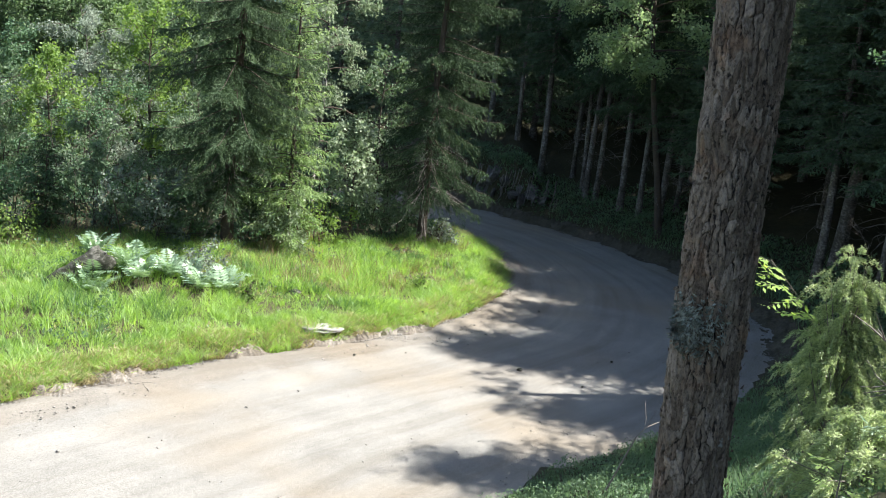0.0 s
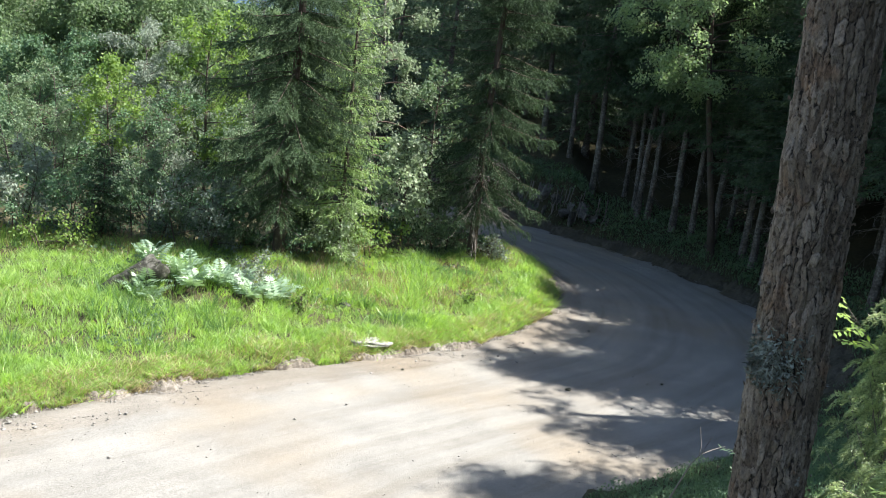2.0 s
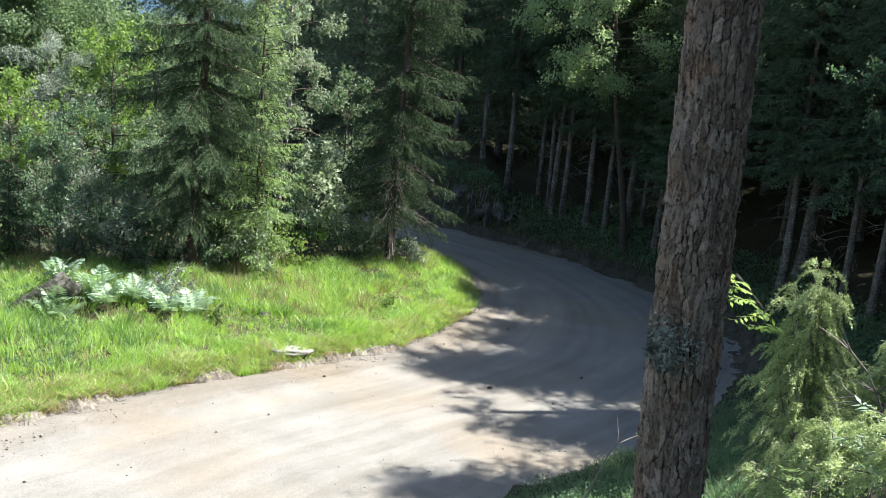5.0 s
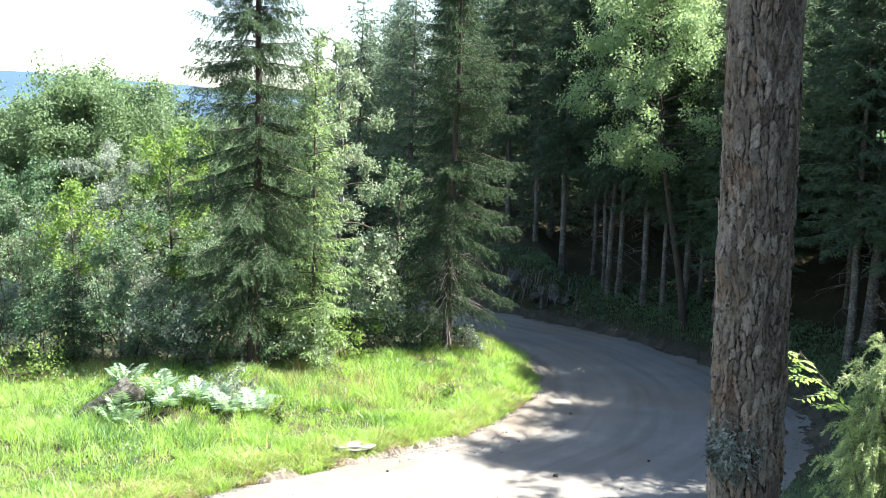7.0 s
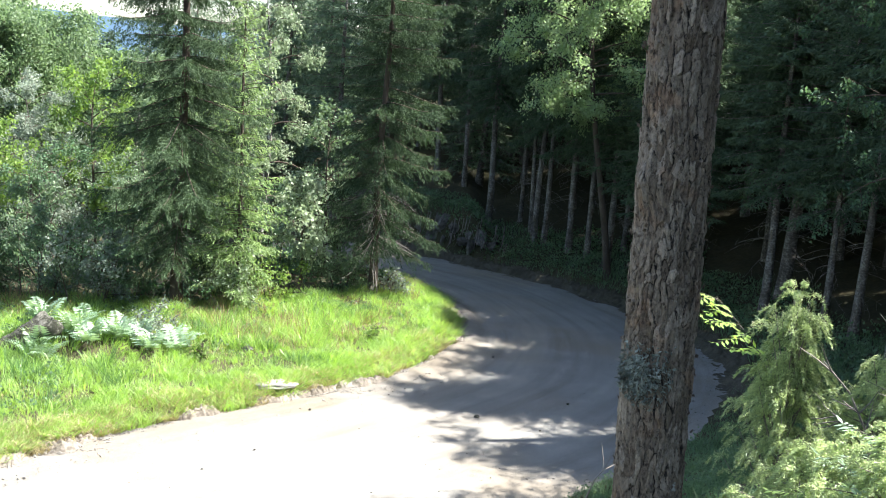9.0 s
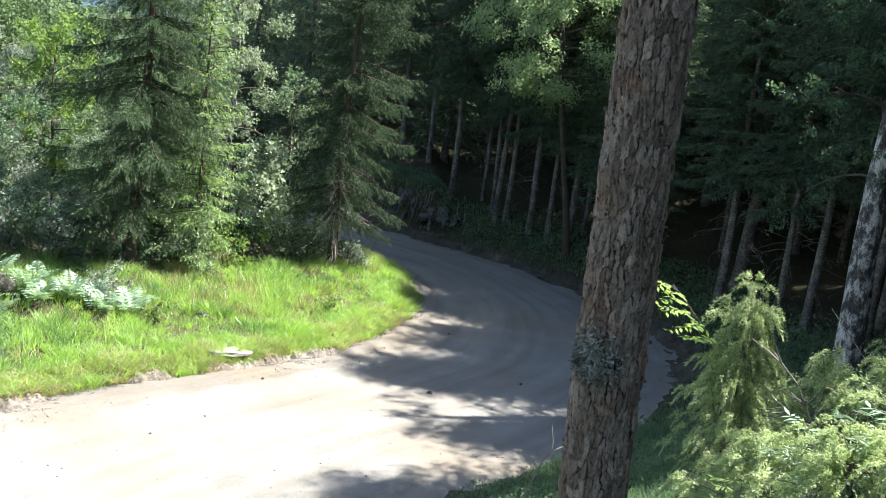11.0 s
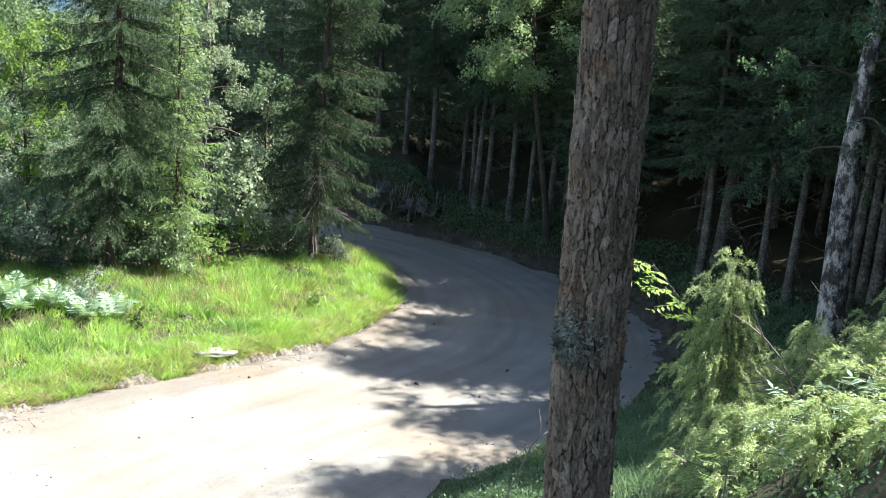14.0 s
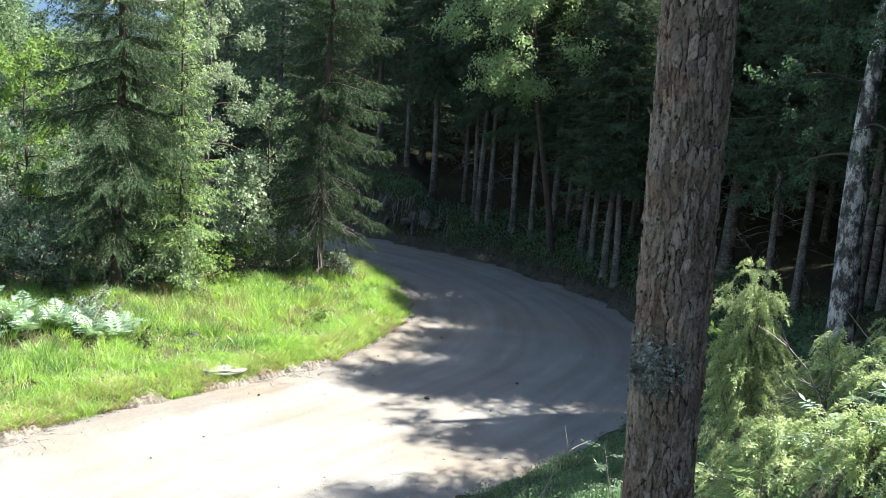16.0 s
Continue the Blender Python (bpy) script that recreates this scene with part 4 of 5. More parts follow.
wood_grid(8, 34, 18, 50, 2.4, 3.2, deep, lambda x, y: x + 0.55 * y > 21, tall=0.84)
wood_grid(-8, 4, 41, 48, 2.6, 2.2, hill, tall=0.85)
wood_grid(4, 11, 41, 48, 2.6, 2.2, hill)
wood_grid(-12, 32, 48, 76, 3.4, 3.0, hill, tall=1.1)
wood_grid(12, 30, 4, 18, 3.4, 7, deep, lambda x, y: x > 15, tall=0.72)
# from (8.2, 2.6) on: unseen spruces added to hold back sky and sun
for x, y, s in [(-18.15, 60.6, 0.74), (-16.9, 60.2, 0.68), (-19.4, 61.4, 0.62), (-21, 63, 0.72), (-15.5, 66, 0.78), (-24, 60, 0.7), (-12.5, 58, 0.62), (-31, 62, 0.7), (6, -9, 1), (-3, -12, 1.1), (12, -6, 1), (-14, -20, 1), (18, 0, 1), (8.2, 2.6, 0.95), (9.0, 4.3, 0.9), (7.4, -1.0, 1), (12.4, 3.0, 1), (4.5, -4.5, 1), (12.2, 14.5, 0.6), (13.0, 12.8, 0.55)]:
    plant(deep[0], x, y, s, 1.2)

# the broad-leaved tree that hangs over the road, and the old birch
broadleaf("aspen_tree", "leafy aspen leaning from the forest edge over the road", "tree", (6.3, 31.4), M_ASPEN_LIT, M_DARKBARK, seed=91, H=10.8, R=2.7, base=0.42, trunk_r=0.1, limbs=44, leaf=0.085, count=46000, hang=0.3, top=0.4, lean=(-1.4, -0.3), loose=0.1)
broadleaf("birch_tree", "old birch with flaking black and white bark", "tree", (9.21, 19.05), M_DARKLEAF, M_BIRCHBARK, seed=92, H=9.2, R=2.3, base=0.34, trunk_r=0.25, limbs=16, leaf=0.065, count=9000, hang=0.55, top=0.45)


# added outside the view to keep the sun off the pine trunk
spruce("spruce_tree", "unseen spruce added to shade the pine trunk", (5.7, 4.7), 93, 9.6, 1.7, 3.0, 0.11, gap=0.36, per=8, twig_gap=0.12, tuft=0.11, taper=0.45, droop=0.5, dead=8, needles=1.1, inner=0.1)
# light blockers out of view, right of the pine
for k, (x, y) in enumerate([(4.7, 3.5), (5.4, 2.3), (4.3, 1.2)]):
    spruce("young_spruce", "unseen young spruce added to darken the pine's right side", (x, y), 94 + k, 4.6, 1.2, 0.2, 0.05, gap=0.3, per=7, twig_gap=0.12, tuft=0.12, taper=0.6, needles=1.4)


# two more outside the view, added to throw shade on the right-hand junipers
for k, (x, y, h) in enumerate([(8.0, 10.4, 5.6), (8.4, 9.3, 5.2)]):
    spruce("young_spruce", "unseen young spruce added to shade the bank shrubs", (x, y), 98 + k, h, 1.3, 0.2, 0.06, gap=0.3, per=7, twig_gap=0.12, tuft=0.12, taper=0.6, needles=1.4)


# ---- the pine by the camera ----
def build_pine():
    rng = np.random.default_rng(17)
    R, nu, cell_v, m, n = 0.0905, 31, 0.05, 360, 1200
    z = np.concatenate([np.linspace(3.1, 4.3, 120, endpoint=False), np.linspace(4.3, 6.9, n - 160), np.linspace(6.91, 7.4, 40)])
    th = np.arange(m) * 2 * np.pi / m
    T, Z = np.meshgrid(th, z)
    U, V = T / (2 * np.pi) * nu, Z / cell_v
    U = U + 0.45 * value_noise(Z * 14, T * 2.2, 31) + 0.17 * value_noise(Z * 80, T * 13, 32) + 0.09 * value_noise(Z * 260, T * 40, 37)
    V = V + 0.8 * value_noise(T * 3.5, Z * 7, 33) + 0.16 * value_noise(T * 16, Z * 60, 36)
    jit = 0.08 + 0.84 * rng.random((nu, 97, 2))
    high = rng.random((nu, 97))
    slope = rng.normal(size=(nu, 97, 2))
    f1, f2, own = np.full(U.shape, 9.0), np.full(U.shape, 9.0), np.zeros(U.shape)
    u1, u2, flake = np.zeros(U.shape), np.zeros(U.shape), np.zeros(U.shape)
    for du in (-1, 0, 1):
        for dv in (-1, 0, 1):
            ci, cj = np.floor(U).astype(int) + du, np.floor(V).astype(int) + dv
            g = jit[ci % nu, cj % 97]
            cu, cv = ci + g[..., 0], cj + g[..., 1]
            d = np.hypot(cu - U, cv - V)
            near, second = d < f1, (d >= f1) & (d < f2)
            u2 = np.where(near, u1, np.where(second, cu, u2))
            f2 = np.where(near, f1, np.where(second, d, f2))
            s = slope[ci % nu, cj % 97]
            own = np.where(near, high[ci % nu, cj % 97], own)
            flake = np.where(near, s[..., 0] * (U - cu) + 0.6 * s[..., 1] * (V - cv), flake)
            u1 = np.where(near, cu, u1)
            f1 = np.where(near, d, f1)
    upright = 0.3 + 0.7 * np.clip(np.abs(u1 - u2) / 0.7, 0, 1)
    broken = np.clip(0.6 + 1.3 * value_noise(T * 7, Z * 24, 38), 0.12, 1)
    gape = np.clip(1.25 - (f2 - f1) / 0.14, 0, 1) * upright * broken
    lift = 0.002 + 0.0036 * own + 0.0056 * np.clip(flake, -0.8, 0.8) - 0.006 * gape + 0.0014 * value_noise(T * 18, Z * 26, 39) + 0.0006 * value_noise(T * 40, Z * 160, 35)
    knob = 0.016 * np.exp(-((Z - 5.73) / 0.05) ** 2) * np.exp(-(((T - 3.6 + np.pi) % (2 * np.pi) - np.pi) / 0.5) ** 2)
    rad = R * (1 - 0.012 * (Z - 5)) + lift + knob - 0.006
    X = 1.106 - 0.033 * (Z - 5.0) + rad * np.cos(T) + 0.004 * np.sin(Z * 2.2)
    Y = 3.97 + rad * np.sin(T)
    i, j = np.meshgrid(np.arange(n - 1), np.arange(m), indexing="ij")
    a, b = i * m + j, i * m + (j + 1) % m
    me = mesh_from("trunk", np.stack([X, Y, Z], -1), np.stack([a, b, b + m, a + m], -1).reshape(-1, 4), M_PINE)
    plate = np.stack([gape, own, 0 * Z], -1)
    me.attributes.new("plate", "FLOAT_VECTOR", "POINT").data.foreach_set("vector", plate.astype(np.float32).ravel())
    pine = thing("pine_tree", "pine trunk with scaly brown bark and a grey lichen tuft", "tree")
    trunk = part("trunk", me, pine)
    up = Shape()
    zz = np.linspace(7.35, 13.5, 9)
    up.tube(np.stack([1.106 - 0.033 * (zz - 5), 3.97 + 0 * zz, zz], -1), np.linspace(0.094, 0.03, 9), 12)
    wood, green = Shape(), Shape()
    for k in range(34):
        zb, az, ln = rng.uniform(10.5, 13.4), rng.uniform(0, 6.28), rng.uniform(0.6, 1.7)
        root = np.array([1.106 - 0.033 * (zb - 5), 3.97, zb])
        tip = root + np.array([math.cos(az) * ln, math.sin(az) * ln, rng.uniform(0.1, 0.6)])
        up.tube([root, (root + tip) / 2 + (0, 0, 0.05), tip], [0.025, 0.018, 0.008], 4)
        for _ in range(6):
            c = root + (tip - root) * rng.uniform(0.4, 1) + rng.normal(size=3) * 0.15
            green.blades(np.repeat(c[None], 40, 0), rand_unit(rng, 40), 0.12, 0.012, rng)
    part("upper_trunk", up.mesh("upper_trunk", M_BARK, True), pine)
    part("crown", green.mesh("crown", M_SPRUCE_NEW), pine)
    # lichen: curled flakes in a thick tuft
    lich = Shape()
    N = 1200
    ta, tz = rng.normal(3.95, 0.42, N), rng.normal(5.245, 0.036, N)
    lump = np.clip(1 - ((ta - 3.95) / 0.95) ** 2, 0, 1) * np.clip(1 - ((tz - 5.245) / 0.085) ** 2, 0, 1)
    keep = lump > 0.02
    ta, tz, lump = ta[keep], tz[keep], lump[keep]
    rr = R + 0.002 + 0.014 * lump * rng.random(len(ta))
    p = np.stack([1.098 + rr * np.cos(ta), 3.97 + rr * np.sin(ta), tz], -1)
    out = np.stack([np.cos(ta), np.sin(ta), np.zeros(len(ta))], -1)
    lich.leaves(p, unit(out * 0.5 + rand_unit(rng, len(ta)) - (0, 0, 0.3)), rng.uniform(0.008, 0.02, len(ta)), rng.uniform(0.003, 0.008, len(ta)), rng)
    part("lichen", lich.mesh("lichen", M_LICHEN), trunk, "tuft of curled grey-green lichen")
    # small loose flakes along the bark
    fl = Shape()
    N = 700
    ta, tz = rng.uniform(0, 6.28, N), rng.uniform(4.2, 7.2, N)
    rr = R * (1 - 0.012 * (tz - 5)) + 0.002
    p = np.stack([1.106 - 0.033 * (tz - 5) + rr * np.cos(ta), 3.97 + rr * np.sin(ta), tz], -1)
    out = np.stack([np.cos(ta), np.sin(ta), np.zeros(N)], -1)
    fl.leaves(p, unit(out * 0.55 + rand_unit(rng, N) * 0.35 + np.array([0, 0, 1]) * rng.choice([-1, 1], N)[:, None]), rng.uniform(0.006, 0.018, N), rng.uniform(0.005, 0.012, N), rng)
    tagged(part("loose_bark", fl.mesh("loose_bark", M_PINE), trunk, "loose papery bark flakes"), kind="stuff")


build_pine()


# ---- juniper and saplings on the near bank ----
def juniper(label, at, seed, H, R, boughs, name="juniper_shrub", lift=0.0):
    """Upright shrub of soft hanging sprays round a few woody stems."""
    rng = np.random.default_rng(seed)
    wood, green = Shape(), Shape()
    for k in range(boughs):
        f = k / boughs
        zb = H * (0.02 + 0.72 * f)
        az, ln = k * 2.4 + rng.uniform(-0.5, 0.5), (R * (1 - f) ** 0.9 + 0.06) * rng.uniform(0.55, 1.15)
        h = np.array([math.cos(az), math.sin(az), 0])
        s = np.linspace(0, 1, 6)[:, None]
        pts = np.array([0, 0, zb]) + h * ln * s + np.array([0, 0, 1]) * (H * 0.26 * s**1.3 * rng.uniform(0.6, 1.2))
        wood.tube(pts, np.linspace(0.009, 0.002, 6), 4)
        m = 8
        u = rng.uniform(0.12, 1.05, m)
        c = np.stack([np.interp(u, s[:, 0], pts[:, q]) for q in range(3)], -1) + rng.normal(size=(m, 3)) * 0.03
        d = unit(h * 0.9 + rand_unit(rng, m) * 0.45 + np.array([0, 0, 0.5]) * (rng.random((m, 1)) - 0.1))
        tl = rng.uniform(0.1, 0.22, m)
        idx = np.repeat(np.arange(m), 125)
        t = rng.random(len(idx)) ** 0.8
        p = c[idx] + d[idx] * (tl[idx] * t)[:, None] + rng.normal(size=(len(idx), 3)) * (0.017 * (1.15 - t))[:, None]
        p[:, 2] -= 0.95 * tl[idx] * t**2.2
        nd = unit(d[idx] * 0.8 + rand_unit(rng, len(idx)) * 0.7 - np.array([0, 0, 0.75]) * t[:, None])
        green.blades(p, nd, rng.uniform(0.018, 0.036, len(idx)), 0.0085, rng)
    for k in range(int(16 * H)):
        f = rng.random()
        c = np.array([0, 0, H * (0.62 + 0.38 * f)]) + rng.normal(size=3) * 0.03 * (1.2 - f)
        az, reach = rng.uniform(0, 6.28), 0.16 - 0.11 * f
        d = unit(np.array([math.cos(az), math.sin(az), rng.uniform(0.2, 1.2)]))
        t = rng.random(90) ** 0.8
        p = c + d * (reach * t)[:, None] + rng.normal(size=(90, 3)) * 0.014
        p[:, 2] -= 0.5 * reach * t**2
        green.blades(p, unit(d * 0.8 + rand_unit(rng, 90) * 0.7 - np.array([0, 0, 0.5]) * t[:, None]), rng.uniform(0.018, 0.036, 90), 0.0085, rng)
    wood.tube([(0, 0, -0.2), (0.02, 0.01, H * 0.5), (0, 0, H * 0.8)], [0.04, 0.025, 0.006], 6)
    ob = thing(name, label, "shrub", (*at, ground_at(*at) + lift))
    part("trunk", wood.mesh("trunk", M_TWIG, True), ob)
    part("foliage", green.mesh("foliage", M_JUNIPER), ob)
    return ob


juniper("upright yellow-green juniper on the roadside bank", (3.72, 9.85), 1, 2.25, 0.52, 64)
juniper("low spreading juniper beside the upright one", (4.75, 10.4), 2, 0.95, 0.6, 26)
juniper("low juniper with soft light green sprays on the bank", (3.5, 8.5), 3, 0.75, 0.62, 34)
juniper("bushy juniper growing over the bank", (5.5, 10.0), 4, 0.85, 0.75, 26)
juniper("juniper clump among dry twigs", (4.55, 8.4), 5, 0.6, 0.7, 28)
juniper("low juniper at the foot of the bank shrubs", (4.25, 7.4), 6, 0.5, 0.62, 26)
juniper("small juniper low on the bank", (3.45, 7.15), 8, 0.45, 0.55, 24)
juniper("small juniper beside the rowan seedlings", (3.75, 6.5), 11, 0.36, 0.55, 22)
juniper("low juniper spreading over the grass", (4.9, 6.9), 9, 0.5, 0.7, 28)
juniper("spreading juniper beside dry twigs", (5.35, 8.4), 7, 0.75, 0.75, 28)


def pinnate(green, wood, root, way, rng, length=0.2, pairs=6, leaflet=0.055, aspect=0.34):
    """One feathered rowan leaf: a stalk with pairs of pointed leaflets."""
    way = unit(np.asarray(way, float))
    s = np.linspace(0, 1, 6)[:, None]
    pts = root + way * length * s - np.array([0, 0, 1]) * 0.3 * length * s**2
    wood.tube(pts, np.linspace(0.002, 0.001, 6), 3)
    side = unit(np.cross(way, (0, 0, 1)))
    for k in range(pairs):
        u = 0.3 + 0.65 * k / (pairs - 1)
        c = root + way * length * u - np.array([0, 0, 1]) * 0.3 * length * u * u
        for sg in (-1, 1):
            d = unit(side * sg + way * 0.45 + (0, 0, -0.4) + rng.normal(size=3) * 0.15)
            ln = leaflet * (1 - 0.3 * abs(u - 0.6)) * rng.uniform(0.85, 1.1)
            w = np.cross(d, (0, 0, 1)) * ln * aspect / 2
            green.add([c, c + d * ln * 0.45 + w, c + d * ln, c + d * ln * 0.45 - w], [[0, 1, 2], [0, 2, 3]])
    c = pts[-1]
    w = side * leaflet * aspect / 2
    green.add([c, c + way * leaflet * 0.45 + w, c + way * leaflet, c + way * leaflet * 0.45 - w], [[0, 1, 2], [0, 2, 3]])


def rowan_sapling(label, at, seed, H, leaves, mat, lean=(0, 0), size=1.0, from_z=0.35, along=0.0):
    rng = np.random.default_rng(seed)
    wood, green = Shape(), Shape()
    s = np.linspace(0, 1, 7)[:, None]
    stem = np.concatenate([lean[0] * s ** (1.4 + along), lean[1] * s ** (1.4 + along), H * s - 0.1 * (s < 0.01)], 1)
    wood.tube(stem, np.linspace(0.009, 0.003, 7), 5)
    for k in range(leaves):
        u = from_z + (1 - from_z) * (k + 0.5) / leaves
        root = np.array([np.interp(u, s[:, 0], stem[:, c]) for c in range(3)])
        az = k * 2.4 + rng.uniform(-0.4, 0.4)
        pinnate(green, wood, root, np.array([math.cos(az), math.sin(az), rng.uniform(0.1, 0.7)]) * (1 - 0.5 * along) + np.array([*lean, 0.3]) * along, rng, size * rng.uniform(0.16, 0.24), 6, size * 0.06)
    ob = thing("rowan_sapling", label, "sapling", (*at, ground_at(*at)))
    part("stem", wood.mesh("stem", M_TWIG), ob)
    part("foliage", green.mesh("foliage", mat), ob)
    return ob


rowan_sapling("thin rowan shoot with sunlit yellow-green feathered leaves", (4.0, 10.2), 1, 2.02, 13, M_ROWAN_LIT, (-1.0, -0.4), 1.7, 0.7, 0.9)
rowan_sapling("young rowan with feathered leaves on the bank", (3.4, 7.65), 2, 0.62, 8, M_FERN, (0.05, 0), 1.5)
rowan_sapling("young rowan sapling in front of the juniper", (3.75, 8.0), 3, 0.6, 9, M_GREEN, (0.1, 0), 1.3)
rowan_sapling("low rowan seedling with pale leaves", (3.0, 7.6), 4, 0.55, 9, M_YELLOW)
rowan_sapling("rowan shoot with grey-green leaves", (2.95, 10.6), 5, 1.05, 10, M_GREEN, (-0.15, 0.1))
rowan_sapling("rowan shoot at the lower edge of the bank", (3.62, 7.05), 6, 0.34, 7, M_FERN, (0, 0), 1.6)
rowan_sapling("small rowan with broad feathered leaves in the grass", (3.32, 7.15), 7, 0.36, 7, M_FERN, (0, 0), 1.5)


def dead_twig(label, pts, r, seed, forks=4, name="dry_branch"):
    rng = np.random.default_rng(seed)
    sh = Shape()
    pts = np.array(pts, float)
    sh.tube(pts, np.linspace(r, r * 0.3, len(pts)), 5)
    for _ in range(forks):
        k = rng.integers(1, len(pts))
        q = pts[k] + (pts[k - 1] - pts[k]) * rng.random()
        d = unit(unit(pts[k] - pts[k - 1]) + rand_unit(rng, 1)[0] * 0.9)
        ln = rng.uniform(0.1, 0.35)
        sh.tube([q, q + d * ln * 0.5 + rng.normal(size=3) * 0.01, q + d * ln], [r * 0.45, r * 0.35, r * 0.15], 4)
    return solid(name, sh.mesh(name, M_TWIG, True), label, "branch")


dead_twig("bare dry twig standing in the bank grass", [(1.82, 9.0, 2.5), (1.99, 9.0, 2.97), (2.05, 9.0, 3.05), (2.11, 9.0, 3.2)], 0.008, 1, 3)
dead_twig("grey dead juniper branch with bare forks", [(4.25, 9.2, 2.7), (4.21, 9.2, 3.11), (4.12, 9.15, 3.42), (3.93, 9.15, 3.75), (3.71, 9.2, 3.98)], 0.016, 2, 9)
dead_twig("long dry stick leaning out of the shrubs", [(5.5, 10.6, 3.2), (5.39, 10.6, 3.39), (5.22, 10.6, 3.61), (4.76, 10.6, 4.1)], 0.011, 3, 1)
dead_twig("weathered dead branch across the juniper", [(4.12, 9.12, 3.42), (3.95, 9.05, 3.5), (3.75, 9.0, 3.62)], 0.013, 4, 4)


# ---- ferns ----
def frond(green, wood, root, az, el, length, rng):
    h = np.array([math.cos(az), math.sin(az), 0])
    s = np.linspace(0, 1, 8)[:, None]
    pts = root + h * length * math.cos(el) * s + np.array([0, 0, 1]) * length * (math.sin(el) * s - 0.42 * s**2.2)
    wood.tube(pts, np.linspace(0.004, 0.001, 8), 3)
    across = np.array([-h[1], h[0], 0])
    for k in range(12):
        u = 0.14 + 0.85 * k / 12
        c = np.array([np.interp(u, s[:, 0], pts[:, q]) for q in range(3)])
        way = unit(np.array([np.interp(min(1, u + 0.05), s[:, 0], pts[:, q]) for q in range(3)]) - c + 1e-6)
        ln = length * 0.27 * (1 - u) ** 0.75 + 0.025
        for sg in (-1, 1):
            d = unit(across * sg + way * 0.35 - np.array([0, 0, 0.15]) + rng.normal(size=3) * 0.06)
            w = way * ln * 0.12
            green.add([c, c + d * ln * 0.35 + w, c + d * ln, c + d * ln * 0.35 - w], [[0, 1, 2], [0, 2, 3]])


def fern(label, at, seed, fronds, length, lift=0.0):
    rng = np.random.default_rng(seed)
    green, wood = Shape(), Shape()
    for k in range(fronds):
        frond(green, wood, np.array([*(rng.normal(size=2) * 0.05), 0.0]), k * 2.4 + rng.uniform(-0.4, 0.4), rng.uniform(0.75, 1.35), length * rng.uniform(0.7, 1.15), rng)
    ob = thing("fern", label, "fern", (*at, ground_at(*at) + lift), "ferns on the mound")
    part("stalk", wood.mesh("stalk", M_FERN), ob)
    part("foliage", green.mesh("foliage", M_FERN), ob)


for k, (x, y) in enumerate([(-6.2, 19.95), (-5.6, 20.4), (-5.35, 20.2), (-4.9, 20.5), (-4.5, 20.65), (-4.05, 21.0), (-5.7, 20.9), (-6.3, 20.5), (-5.0, 20.95), (-6.05, 19.7), (-4.3, 20.4), (-3.85, 20.75)]):
    fern("silvery green fern clump on the meadow mound", (x, y), 100 + k, 10, 0.82, 0.0)
for k, (x, y) in enumerate([(-9.6, 19.6), (-10.3, 20.4), (-9.0, 18.4)]):
    fern("green fern clump in the meadow grass", (x, y), 130 + k, 9, 0.6)
broadleaf("leafy_shrub", "white-flecked leafy shrub growing out of the ferns", "shrub", (-4.6, 21.2), M_SILVER, M_DARKBARK, seed=110, H=0.85, R=0.5, base=0.2, trunk_r=0.02, limbs=12, leaf=0.06, count=800, stems=3, spread_r=0.2)


# ---- stones ----
def boulder(name, label, at, size, seed, mat, sink=0.3, turn=0.0, rough=0.25, cuts=3):
    bm = bmesh.new()
    bmesh.ops.create_icosphere(bm, subdivisions=cuts, radius=1)
    for v in bm.verts:
        n = noise.noise(v.co * 1.3 + Vector((seed * 7.1, 0, 0))) * rough * 1.6 + noise.noise(v.co * 3.4 + Vector((0, seed * 3.3, 0))) * rough * 0.6
        v.co = v.co * (1 + n)
        v.co = Vector((v.co.x * size[0], v.co.y * size[1], v.co.z * size[2]))
    me = bpy.data.meshes.new(name)
    bm.to_mesh(me)
    bm.free()
    me.materials.append(mat)
    for f in me.polygons:
        f.use_smooth = cuts > 2
    ob = solid(name, me, label, "rock", (at[0], at[1], at[2] + size[2] * (1 - 2 * sink)))
    ob.rotation_euler = (0, 0, turn)
    return ob


boulder("flat_rock", "flat pale rock lying in the grass at the road edge", (-1.87, 19.5, ground_at(-1.87, 19.5)), (0.42, 0.26, 0.055), 1, M_STONE, 0.36, 0.3, 0.4)
boulder("rock", "small grey rock half hidden in the meadow grass", (-2.6, 21.3, ground_at(-2.6, 21.3)), (0.13, 0.1, 0.08), 2, M_DARKSTONE, 0.42)
boulder("boulder", "dark tilted slab of rock beside the ferns", (-6.5, 20.05, ground_at(-6.5, 20.05)), (0.66, 0.3, 0.27), 3, M_DARKSTONE, 0.4, 0.5, 0.5).rotation_euler = (0.2, -0.72, 0.2)
boulder("rock", "pale rock in the meadow", (-13.2, 24.0, ground_at(-13.2, 24.0)), (0.35, 0.25, 0.2), 4, M_STONE, 0.25)
boulder("pebble", "dark loose stone on the gravel road", (1.83, 19.1, 0.02), (0.06, 0.045, 0.03), 5, M_DARKSTONE, 0.3, 0.2, cuts=2)
